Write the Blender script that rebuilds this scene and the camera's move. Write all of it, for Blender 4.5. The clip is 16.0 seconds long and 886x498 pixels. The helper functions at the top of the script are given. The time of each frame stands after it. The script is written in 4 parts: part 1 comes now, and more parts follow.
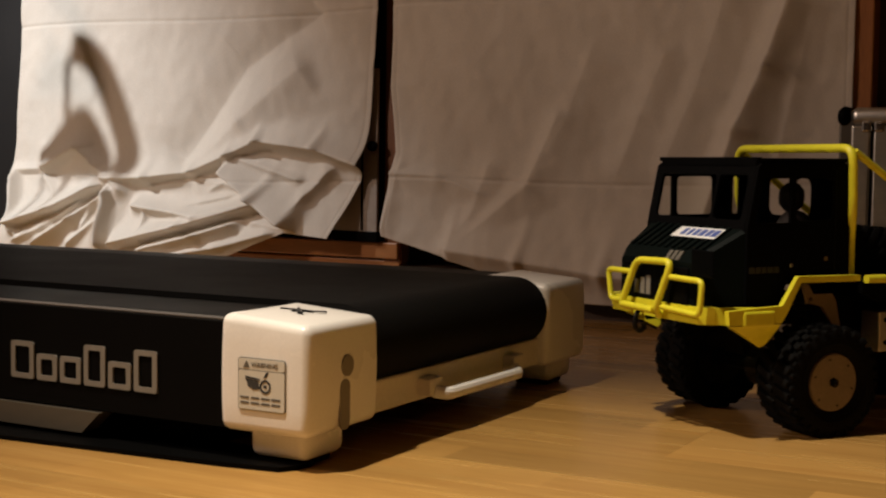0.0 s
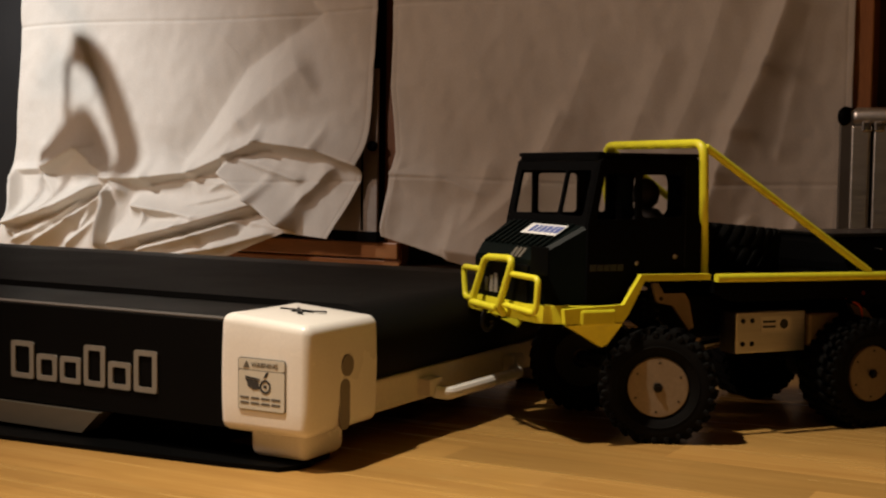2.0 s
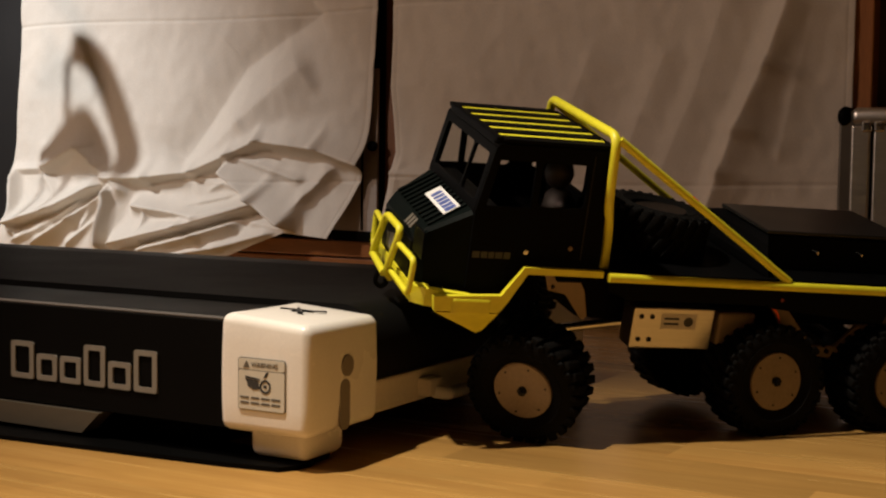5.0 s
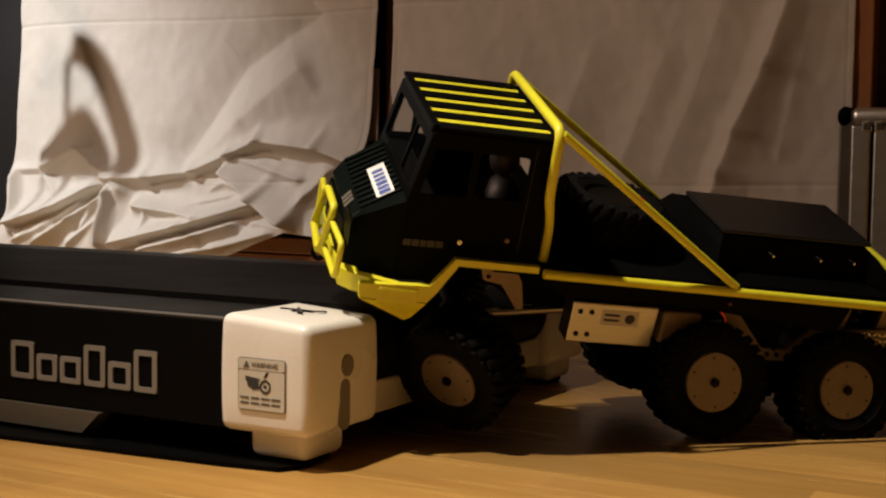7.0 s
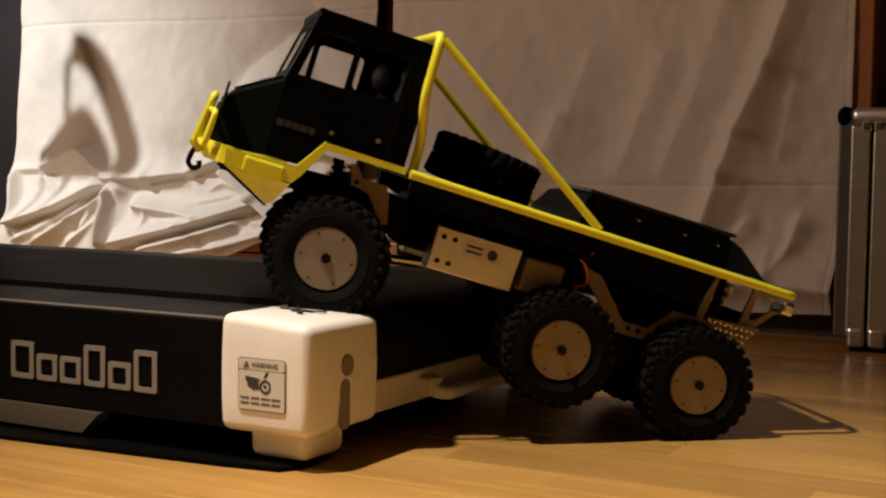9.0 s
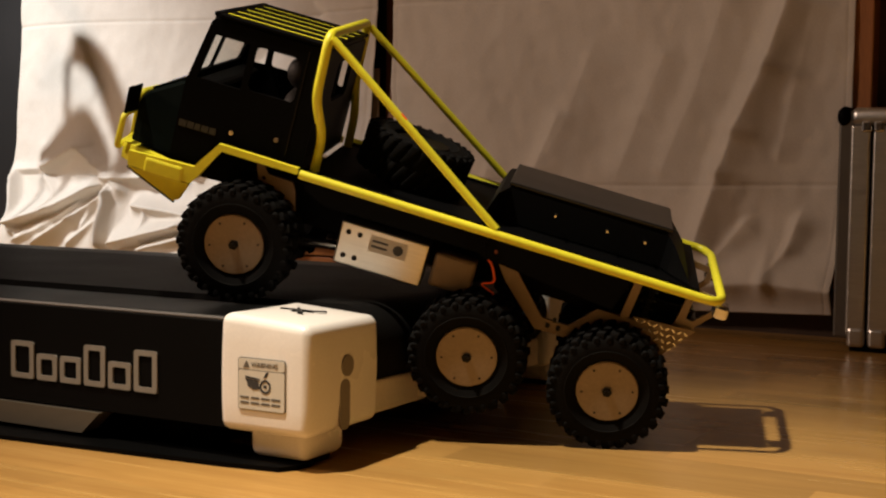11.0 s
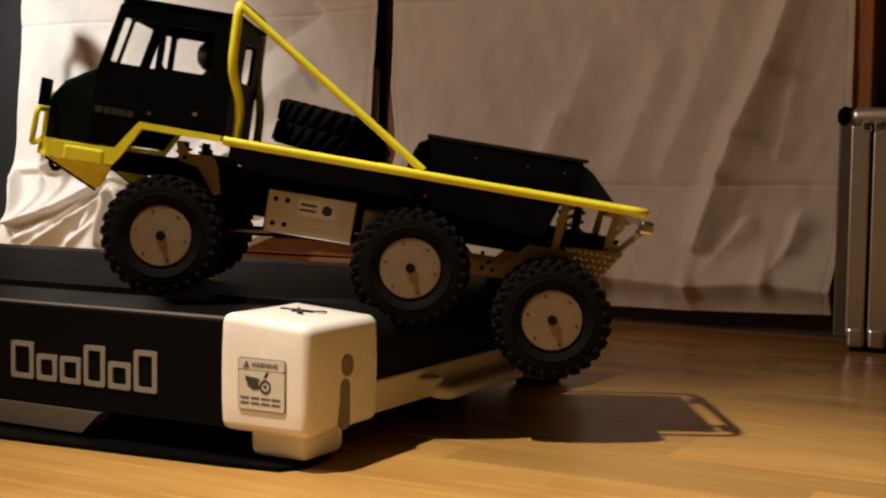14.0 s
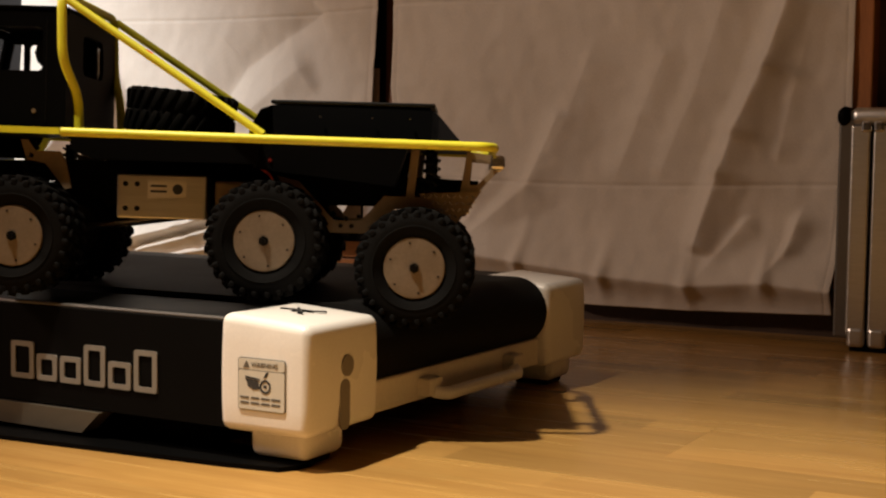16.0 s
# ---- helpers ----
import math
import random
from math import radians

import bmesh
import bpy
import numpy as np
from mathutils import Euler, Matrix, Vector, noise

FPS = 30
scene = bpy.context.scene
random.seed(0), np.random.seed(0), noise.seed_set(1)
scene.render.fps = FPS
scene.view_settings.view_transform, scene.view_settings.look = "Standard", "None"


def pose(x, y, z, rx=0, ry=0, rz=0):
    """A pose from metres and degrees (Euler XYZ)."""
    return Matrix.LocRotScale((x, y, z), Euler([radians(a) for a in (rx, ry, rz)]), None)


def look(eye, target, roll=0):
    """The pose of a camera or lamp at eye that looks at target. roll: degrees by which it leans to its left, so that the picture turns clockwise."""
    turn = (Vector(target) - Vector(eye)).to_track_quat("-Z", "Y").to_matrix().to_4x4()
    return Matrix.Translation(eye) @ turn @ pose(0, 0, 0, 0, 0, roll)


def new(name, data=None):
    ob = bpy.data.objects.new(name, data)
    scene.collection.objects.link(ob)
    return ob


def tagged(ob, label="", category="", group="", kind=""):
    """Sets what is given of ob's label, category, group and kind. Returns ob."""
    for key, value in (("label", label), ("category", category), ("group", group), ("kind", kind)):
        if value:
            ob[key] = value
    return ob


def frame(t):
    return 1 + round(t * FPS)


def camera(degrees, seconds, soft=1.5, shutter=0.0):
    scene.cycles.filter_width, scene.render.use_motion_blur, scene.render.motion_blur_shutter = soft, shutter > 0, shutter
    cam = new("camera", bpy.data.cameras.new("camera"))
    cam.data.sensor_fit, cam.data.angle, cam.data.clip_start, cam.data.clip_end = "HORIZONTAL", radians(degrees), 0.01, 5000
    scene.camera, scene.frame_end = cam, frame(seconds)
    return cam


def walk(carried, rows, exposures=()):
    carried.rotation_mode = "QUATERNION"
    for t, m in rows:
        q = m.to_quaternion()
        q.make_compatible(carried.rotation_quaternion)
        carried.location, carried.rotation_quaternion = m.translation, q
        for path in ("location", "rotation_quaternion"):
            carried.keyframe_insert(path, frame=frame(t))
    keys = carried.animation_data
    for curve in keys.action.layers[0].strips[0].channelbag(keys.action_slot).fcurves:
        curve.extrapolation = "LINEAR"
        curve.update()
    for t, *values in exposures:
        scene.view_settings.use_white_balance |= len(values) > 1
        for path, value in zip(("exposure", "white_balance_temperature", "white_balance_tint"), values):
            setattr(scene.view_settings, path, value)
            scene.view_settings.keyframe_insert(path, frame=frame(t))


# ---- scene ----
cam = camera(36.84, 16.0, soft=2.2, shutter=0.4)
EYE = pose(0, 0, 0.3037, 86.36, 0, 0) @ pose(0, 0, 0, 0, 0, 0.82)
walk(cam, [(0.0, EYE), (16.0, EYE)], exposures=[(0.0, -0.24), (8.0, -0.22), (9.2, 0.04), (12.5, 0.09), (16.0, 0.15)])

# ---- light: a shaded ceiling lamp, a lamp on a stand near the cloths, a weak fill light added for the right cloth ----
world = bpy.data.worlds.new("room_dark")
scene.world = world
world.use_nodes = True
world.node_tree.nodes["Background"].inputs[0].default_value = (1.0, 0.75, 0.5, 1)
world.node_tree.nodes["Background"].inputs[1].default_value = 0.002


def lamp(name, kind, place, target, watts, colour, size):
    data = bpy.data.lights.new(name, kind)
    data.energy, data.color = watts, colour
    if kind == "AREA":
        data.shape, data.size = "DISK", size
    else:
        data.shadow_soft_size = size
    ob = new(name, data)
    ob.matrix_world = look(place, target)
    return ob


ceiling_light = lamp("ceiling_lamp_light", "SPOT", (-0.83, 0.98, 2.45), (0.10, 0.66, 0.0), 490, (1.0, 0.865, 0.69), 0.04)
ceiling_light.data.spot_size, ceiling_light.data.spot_blend = radians(59), 1.0
# Unseen fill light from the left, added to brighten the right-hand cloth.
lamp("cloth_fill_light", "AREA", (-2.30, 1.45, 1.40), (1.7, 2.2, 0.40), 22.5, (1.0, 0.72, 0.56), 0.3)
stand_light = lamp("stand_lamp_light", "SPOT", (-1.70, 2.42, 1.22), (-1.16, 3.22, 0.18), 112, (0.95, 0.97, 1.0), 0.026)
stand_light.data.spot_size, stand_light.data.spot_blend = radians(86), 1.0

# ---- materials ----
def surface(name, colour, rough=0.5, metal=0.0, vary=0.15, scale=8.0, fine=120.0, bump=0.1, dist=0.001, coat=0.0, stretch=(1, 1, 1), spec=0.5):
    """A procedural material: base colour with coarse stains and fine grain, and a fine relief."""
    m = bpy.data.materials.new(name)
    m.use_nodes = True
    nt = m.node_tree
    bs = nt.nodes["Principled BSDF"]
    tc = nt.nodes.new("ShaderNodeTexCoord")
    mp = nt.nodes.new("ShaderNodeMapping")
    mp.inputs["Scale"].default_value = stretch
    nt.links.new(tc.outputs["Object"], mp.inputs[0])
    big, small = nt.nodes.new("ShaderNodeTexNoise"), nt.nodes.new("ShaderNodeTexNoise")
    big.inputs["Scale"].default_value, small.inputs["Scale"].default_value = scale, fine
    big.inputs["Detail"].default_value, small.inputs["Detail"].default_value = 4, 3
    add = nt.nodes.new("ShaderNodeMath")
    add.operation = "ADD"
    for n in (big, small):
        nt.links.new(mp.outputs[0], n.inputs["Vector"])
    nt.links.new(big.outputs["Fac"], add.inputs[0])
    nt.links.new(small.outputs["Fac"], add.inputs[1])
    ramp = nt.nodes.new("ShaderNodeMapRange")
    ramp.inputs[1].default_value, ramp.inputs[2].default_value = 0.6, 1.4
    ramp.inputs[3].default_value, ramp.inputs[4].default_value = 1 - vary, 1 + vary
    nt.links.new(add.outputs[0], ramp.inputs[0])
    mul = nt.nodes.new("ShaderNodeMix")
    mul.data_type, mul.blend_type = "RGBA", "MULTIPLY"
    mul.inputs[0].default_value = 1
    mul.inputs[6].default_value = (*colour, 1)
    nt.links.new(ramp.outputs[0], mul.inputs[7])
    nt.links.new(mul.outputs[2], bs.inputs["Base Color"])
    rr = nt.nodes.new("ShaderNodeMapRange")
    rr.inputs[3].default_value, rr.inputs[4].default_value = max(0.02, rough - 0.08), min(1, rough + 0.08)
    nt.links.new(big.outputs["Fac"], rr.inputs[0])
    nt.links.new(rr.outputs[0], bs.inputs["Roughness"])
    bs.inputs["Metallic"].default_value = metal
    bs.inputs["Coat Weight"].default_value = coat
    bs.inputs["Specular IOR Level"].default_value = spec
    if bump:
        bp = nt.nodes.new("ShaderNodeBump")
        bp.inputs["Strength"].default_value, bp.inputs["Distance"].default_value = bump, dist
        nt.links.new(small.outputs["Fac"], bp.inputs["Height"])
        nt.links.new(bp.outputs[0], bs.inputs["Normal"])
    return m


WHITE = surface("white_plastic", (0.82, 0.79, 0.74), 0.27, vary=0.05, fine=400, bump=0.05)
OFFWHITE = surface("off_white_steel", (0.72, 0.66, 0.56), 0.4, vary=0.08, fine=200, bump=0.04)
BLACK = surface("black_plastic", (0.0028, 0.0028, 0.0028), 0.42, vary=0.25, fine=500, bump=0.15, spec=0.025)
RAIL = surface("satin_black_rail", (0.0035, 0.0035, 0.0035), 0.46, vary=0.2, fine=300, bump=0.05, spec=0.04)
# Grey of the rail edge's highlight, put into the colour.
EDGELIGHT = surface("edge_highlight_grey", (0.10, 0.095, 0.09), 0.32, vary=0.1, bump=0)
BELT = surface("belt_rubber", (0.0055, 0.0053, 0.0051), 0.62, vary=0.25, fine=700, bump=0.5, dist=0.0006, spec=0.06)
RUBBER = surface("tyre_rubber", (0.0045, 0.0042, 0.004), 0.72, vary=0.3, scale=30, fine=500, bump=0.3, spec=0.06)
YELLOW = surface("yellow_paint", (0.76, 0.71, 0.03), 0.42, vary=0.10, scale=14, fine=90, bump=0.06)
BODY = surface("black_body_paint", (0.0028, 0.0028, 0.003), 0.46, vary=0.2, fine=400, bump=0.05, spec=0.025)
HOOD = surface("dark_green_black_paint", (0.004, 0.006, 0.0055), 0.34, vary=0.2, fine=400, bump=0.05, spec=0.025)
ALU = surface("brushed_aluminium", (0.62, 0.60, 0.56), 0.36, 1.0, vary=0.08, scale=20, fine=60, bump=0.08, stretch=(1, 1, 12))
# Rim colour warmed to tan, standing in for light bounced off the floor.
DISC = surface("worn_aluminium_floor_tint", (0.26, 0.205, 0.15), 0.52, 0.75, vary=0.12, scale=60, fine=250, bump=0.06)
STEEL = surface("bright_steel", (0.70, 0.68, 0.65), 0.22, 1.0, vary=0.06, bump=0)
DARKMETAL = surface("dark_metal", (0.010, 0.010, 0.010), 0.4, 0.8, vary=0.2)
TAN = surface("tan_plate", (0.23, 0.165, 0.10), 0.5, 0.3, vary=0.1, scale=30)
DULL = surface("dull_grey_paint", (0.34, 0.29, 0.25), 0.6, vary=0.12)
SATIN = surface("satin_black_lid", (0.008, 0.008, 0.008), 0.30, vary=0.15, fine=60, bump=0.02, spec=0.4)
# Panel wood with the dark of the gap put into its colour.
GAPWOOD = surface("gap_darkened_wood", (0.004, 0.003, 0.0025), 0.6, vary=0.3, scale=6)
PALE = surface("faded_sticker", (0.60, 0.56, 0.49), 0.5, vary=0.08)
LABELINK = surface("faded_label_ink", (0.10, 0.088, 0.07), 0.6, vary=0.1)
HOLLOWSHADE = surface("recess_shade", (0.20, 0.175, 0.145), 0.6, vary=0.1)
PAPER = surface("white_sticker", (0.80, 0.80, 0.80), 0.5, vary=0.04)
INK = surface("dark_ink", (0.03, 0.03, 0.03), 0.6, vary=0.1)
BLUEINK = surface("blue_ink", (0.05, 0.09, 0.33), 0.55, vary=0.1)
GREYINK = surface("grey_print", (0.21, 0.195, 0.17), 0.45, vary=0.06)
DIMINK = surface("faint_grey_print", (0.022, 0.022, 0.022), 0.45, vary=0.1)
SILVER = surface("silver_grey_plastic", (0.09, 0.078, 0.060), 0.4, vary=0.08)
LABEL = surface("pale_label", (0.58, 0.55, 0.47), 0.5, vary=0.05)
ORANGE = surface("orange_wire", (0.9, 0.12, 0.02), 0.4, vary=0.1)
BLUE = surface("blue_anodised_metal", (0.01, 0.10, 0.28), 0.3, 0.7, vary=0.1)
RED = surface("red_plastic", (0.16, 0.012, 0.008), 0.35, vary=0.1)
WOOD = surface("orange_brown_wood", (0.36, 0.14, 0.045), 0.4, vary=0.3, scale=5, fine=60, bump=0.1, stretch=(8, 8, 0.7))
# The same wood as WOOD, darkened in its colour for the left post.
DIMWOOD = surface("orange_brown_wood_darkened", (0.20, 0.075, 0.026), 0.45, vary=0.3, scale=5, fine=60, bump=0.1, stretch=(8, 8, 0.7))
WOODH = surface("orange_brown_wood_rail", (0.42, 0.18, 0.06), 0.4, vary=0.25, scale=5, fine=60, bump=0.1, stretch=(0.7, 8, 8))
DARKWOOD = surface("dark_brown_wood", (0.05, 0.025, 0.012), 0.5, vary=0.3, scale=6)
WALL = surface("warm_plaster", (0.16, 0.12, 0.085), 0.9, vary=0.08, scale=2, fine=60, bump=0.2)
CEIL = surface("dulled_plaster", (0.45, 0.40, 0.34), 0.9, vary=0.04, scale=2, fine=60)
CLOTH = surface("cream_cotton_cloth", (0.66, 0.60, 0.52), 0.92, vary=0.10, scale=7, fine=420, bump=0.35, dist=0.0010, spec=0.15)
CASE = surface("case_panel", (0.16, 0.145, 0.125), 0.38, 0.7, vary=0.08, scale=10, fine=200, bump=0.1)
DOLL = surface("dark_doll", (0.014, 0.009, 0.006), 0.6, vary=0.2)


def glass_material():
    m = bpy.data.materials.new("clear_acrylic")
    m.use_nodes = True
    bs = m.node_tree.nodes["Principled BSDF"]
    bs.inputs["Base Color"].default_value = (0.9, 0.92, 0.9, 1)
    bs.inputs["Roughness"].default_value = 0.03
    bs.inputs["Transmission Weight"].default_value = 1.0
    bs.inputs["IOR"].default_value = 1.05
    return m


GLASS = glass_material()


def plank_material():
    """Laminate boards: each board its own tone, with a long grain."""
    m = bpy.data.materials.new("beech_laminate")
    m.use_nodes = True
    nt = m.node_tree
    bs = nt.nodes["Principled BSDF"]
    tc, mp = nt.nodes.new("ShaderNodeTexCoord"), nt.nodes.new("ShaderNodeMapping")
    info = nt.nodes.new("ShaderNodeObjectInfo")
    mp.inputs["Scale"].default_value = (1.2, 16, 16)
    nt.links.new(tc.outputs["Object"], mp.inputs[0])
    off = nt.nodes.new("ShaderNodeVectorMath")
    off.operation = "SCALE"
    off.inputs[0].default_value = (37, 11, 5)
    nt.links.new(info.outputs["Random"], off.inputs["Scale"])
    nt.links.new(off.outputs[0], mp.inputs["Location"])
    grain, fine = nt.nodes.new("ShaderNodeTexNoise"), nt.nodes.new("ShaderNodeTexNoise")
    grain.inputs["Scale"].default_value, grain.inputs["Detail"].default_value, grain.inputs["Distortion"].default_value = 2.2, 6, 0.8
    fine.inputs["Scale"].default_value, fine.inputs["Detail"].default_value = 14, 4
    nt.links.new(mp.outputs[0], grain.inputs["Vector"])
    nt.links.new(mp.outputs[0], fine.inputs["Vector"])
    ramp = nt.nodes.new("ShaderNodeValToRGB")
    ramp.color_ramp.elements[0].position, ramp.color_ramp.elements[0].color = 0.3, (0.34, 0.178, 0.048, 1)
    ramp.color_ramp.elements[1].position, ramp.color_ramp.elements[1].color = 0.72, (0.47, 0.275, 0.082, 1)
    mix = nt.nodes.new("ShaderNodeMath")
    mix.operation = "MULTIPLY_ADD"
    mix.inputs[1].default_value = 0.35
    nt.links.new(fine.outputs["Fac"], mix.inputs[0])
    half = nt.nodes.new("ShaderNodeMath")
    half.operation = "MULTIPLY"
    half.inputs[1].default_value = 0.65
    nt.links.new(grain.outputs["Fac"], half.inputs[0])
    nt.links.new(half.outputs[0], mix.inputs[2])
    nt.links.new(mix.outputs[0], ramp.inputs[0])
    # three strips to a board, each of short staves with a tone of their own
    sep = nt.nodes.new("ShaderNodeSeparateXYZ")
    nt.links.new(tc.outputs["Object"], sep.inputs[0])

    def calc(kind, a, b):
        n = nt.nodes.new("ShaderNodeMath")
        n.operation = kind
        for i, v in enumerate((a, b)):
            if isinstance(v, (int, float)):
                n.inputs[i].default_value = v
            elif v is not None:
                nt.links.new(v, n.inputs[i])
        return n.outputs[0]

    row = calc("FLOOR", calc("DIVIDE", sep.outputs["Y"], 0.064), None)
    stave = calc("FLOOR", calc("ADD", calc("DIVIDE", sep.outputs["X"], 0.37), calc("MULTIPLY", row, 0.37)), None)
    cell = nt.nodes.new("ShaderNodeCombineXYZ")
    nt.links.new(stave, cell.inputs[0])
    nt.links.new(row, cell.inputs[1])
    nt.links.new(calc("MULTIPLY", info.outputs["Random"], 91.0), cell.inputs[2])
    white = nt.nodes.new("ShaderNodeTexWhiteNoise")
    nt.links.new(cell.outputs[0], white.inputs["Vector"])
    tone = nt.nodes.new("ShaderNodeMapRange")
    tone.inputs[3].default_value, tone.inputs[4].default_value = 0.80, 1.16
    nt.links.new(white.outputs["Value"], tone.inputs[0])
    mul = nt.nodes.new("ShaderNodeMix")
    mul.data_type, mul.blend_type = "RGBA", "MULTIPLY"
    mul.inputs[0].default_value = 1
    nt.links.new(ramp.outputs[0], mul.inputs[6])
    nt.links.new(tone.outputs[0], mul.inputs[7])
    nt.links.new(mul.outputs[2], bs.inputs["Base Color"])
    rough = nt.nodes.new("ShaderNodeMapRange")
    rough.inputs[3].default_value, rough.inputs[4].default_value = 0.20, 0.32
    nt.links.new(grain.outputs["Fac"], rough.inputs[0])
    nt.links.new(rough.outputs[0], bs.inputs["Roughness"])
    bp = nt.nodes.new("ShaderNodeBump")
    bp.inputs["Strength"].default_value, bp.inputs["Distance"].default_value = 0.08, 0.001
    nt.links.new(fine.outputs["Fac"], bp.inputs["Height"])
    nt.links.new(bp.outputs[0], bs.inputs["Normal"])
    return m


PLANK = plank_material()

# ---- mesh helpers ----
def part(name, bm, material, parent=None, label="", smooth=False, place=None):
    """Links a bmesh as one mesh object, under a thing or a part."""
    me = bpy.data.meshes.new(name)
    bmesh.ops.recalc_face_normals(bm, faces=bm.faces)
    bm.to_mesh(me)
    bm.free()
    for p in me.polygons:
        p.use_smooth = smooth
    if smooth:
        me.set_sharp_from_angle(angle=radians(38))
    me.materials.append(material)
    ob = new(name, me)
    if place is not None:
        ob.matrix_basis = place
    if parent is not None:
        ob.parent = parent
    if label:
        tagged(ob, label)
    return ob


def empty(name, m, label, category, group="", kind=""):
    ob = new(name)
    ob.matrix_basis = m
    return tagged(ob, label, category, group, kind)


def box(x0, x1, y0, y1, z0, z1, bevel=0.0, seg=2, bm=None):
    bm2 = bmesh.new()
    bmesh.ops.create_cube(bm2, size=1)
    for v in bm2.verts:
        v.co = Vector(((x0 + x1) / 2 + v.co.x * (x1 - x0), (y0 + y1) / 2 + v.co.y * (y1 - y0), (z0 + z1) / 2 + v.co.z * (z1 - z0)))
    if bevel:
        bmesh.ops.bevel(bm2, geom=bm2.edges[:], offset=bevel, segments=seg, affect="EDGES", profile=0.5)
    return joined(bm, bm2)


def joined(bm, bm2):
    if bm is None:
        return bm2
    me = bpy.data.meshes.new("joint")
    bm2.to_mesh(me)
    bm2.free()
    bm.from_mesh(me)
    bpy.data.meshes.remove(me)
    return bm


def turned(bm, m):
    bmesh.ops.transform(bm, matrix=m, verts=bm.verts)
    return bm


def rounded_path(points, radius, steps=5):
    """A path with its corners filleted."""
    pts = [Vector(p) for p in points]
    out = [pts[0]]
    for a, b, c in zip(pts, pts[1:], pts[2:]):
        r = min(radius, (a - b).length * 0.45, (c - b).length * 0.45)
        p, q = b + (a - b).normalized() * r, b + (c - b).normalized() * r
        for i in range(steps + 1):
            s = i / steps
            out.append(p * (1 - s) ** 2 + b * 2 * s * (1 - s) + q * s * s)
    out.append(pts[-1])
    return out


def tube(points, r, radius=0.012, seg=12, bm=None, closed=False):
    """A round tube along a filleted path."""
    path = rounded_path(points, radius) if radius else [Vector(p) for p in points]
    bm2 = bmesh.new()
    rings, normal = [], None
    for i, p in enumerate(path):
        d = (path[min(i + 1, len(path) - 1)] - path[max(i - 1, 0)]).normalized()
        if normal is None:
            normal = d.orthogonal().normalized()
        normal = (normal - d * normal.dot(d)).normalized()
        side = d.cross(normal)
        rings.append([bm2.verts.new(p + r * (normal * math.cos(2 * math.pi * k / seg) + side * math.sin(2 * math.pi * k / seg))) for k in range(seg)])
    for a, b in zip(rings, rings[1:]):
        for k in range(seg):
            bm2.faces.new((a[k], a[(k + 1) % seg], b[(k + 1) % seg], b[k]))
    bm2.faces.new(rings[0])
    bm2.faces.new(rings[-1])
    return joined(bm, bm2)


def lathe(profile, seg=48, bm=None):
    """Turns (radius, y) round the y axis; the profile closes on itself."""
    bm2 = bmesh.new()
    rings = [[bm2.verts.new((r * math.cos(2 * math.pi * k / seg), y, r * math.sin(2 * math.pi * k / seg))) for k in range(seg)] for r, y in profile]
    for a, b in zip(rings, rings[1:] + rings[:1]):
        for k in range(seg):
            bm2.faces.new((a[k], a[(k + 1) % seg], b[(k + 1) % seg], b[k]))
    return joined(bm, bm2)


def disc(r, y0, y1, x=0.0, z=0.0, seg=40, bevel=0.0, bm=None):
    """A short cylinder round the y axis."""
    bm2 = bmesh.new()
    bmesh.ops.create_cone(bm2, cap_ends=True, segments=seg, radius1=r, radius2=r, depth=abs(y1 - y0))
    turned(bm2, Matrix.Translation((x, (y0 + y1) / 2, z)) @ Matrix.Rotation(math.pi / 2, 4, "X"))
    if bevel:
        edges = [e for e in bm2.edges if len(e.link_faces) == 2 and any(len(f.verts) > 4 for f in e.link_faces)]
        bmesh.ops.bevel(bm2, geom=edges, offset=bevel, segments=2, affect="EDGES")
    return joined(bm, bm2)


def plate(outline, holes, y0, y1, bm=None):
    """A flat plate in the x-z plane between y0 and y1, with holes."""
    bm2 = bmesh.new()
    edges = []
    for loop in (outline, *holes):
        vs = [bm2.verts.new((x, y0, z)) for x, z in loop]
        edges += [bm2.edges.new((vs[i], vs[(i + 1) % len(vs)])) for i in range(len(vs))]
    bmesh.ops.triangle_fill(bm2, use_beauty=True, use_dissolve=False, edges=edges)
    made = bmesh.ops.extrude_face_region(bm2, geom=bm2.faces[:])
    for v in made["geom"]:
        if isinstance(v, bmesh.types.BMVert):
            v.co.y = y1
    return joined(bm, bm2)


def solid(section, x0, x1, bm=None):
    """A prism along x with the given y-z section."""
    bm2 = bmesh.new()
    a = [bm2.verts.new((x0, y, z)) for y, z in section]
    b = [bm2.verts.new((x1, y, z)) for y, z in section]
    for i in range(len(a)):
        j = (i + 1) % len(a)
        bm2.faces.new((a[i], a[j], b[j], b[i]))
    bm2.faces.new(a)
    bm2.faces.new(b)
    return joined(bm, bm2)


def rounded_rect(x0, x1, z0, z1, r, n=4):
    out = []
    for cx, cz, a0 in ((x1 - r, z1 - r, 0), (x0 + r, z1 - r, 90), (x0 + r, z0 + r, 180), (x1 - r, z0 + r, 270)):
        for i in range(n + 1):
            a = radians(a0 + 90 * i / n)
            out.append((cx + r * math.cos(a), cz + r * math.sin(a)))
    return out


# ---- the place: axes along the treadmill, x towards its rear end, y to the wall behind ----
PLACE = pose(-0.1277, 1.2793, 0, 0, 0, -28.49)


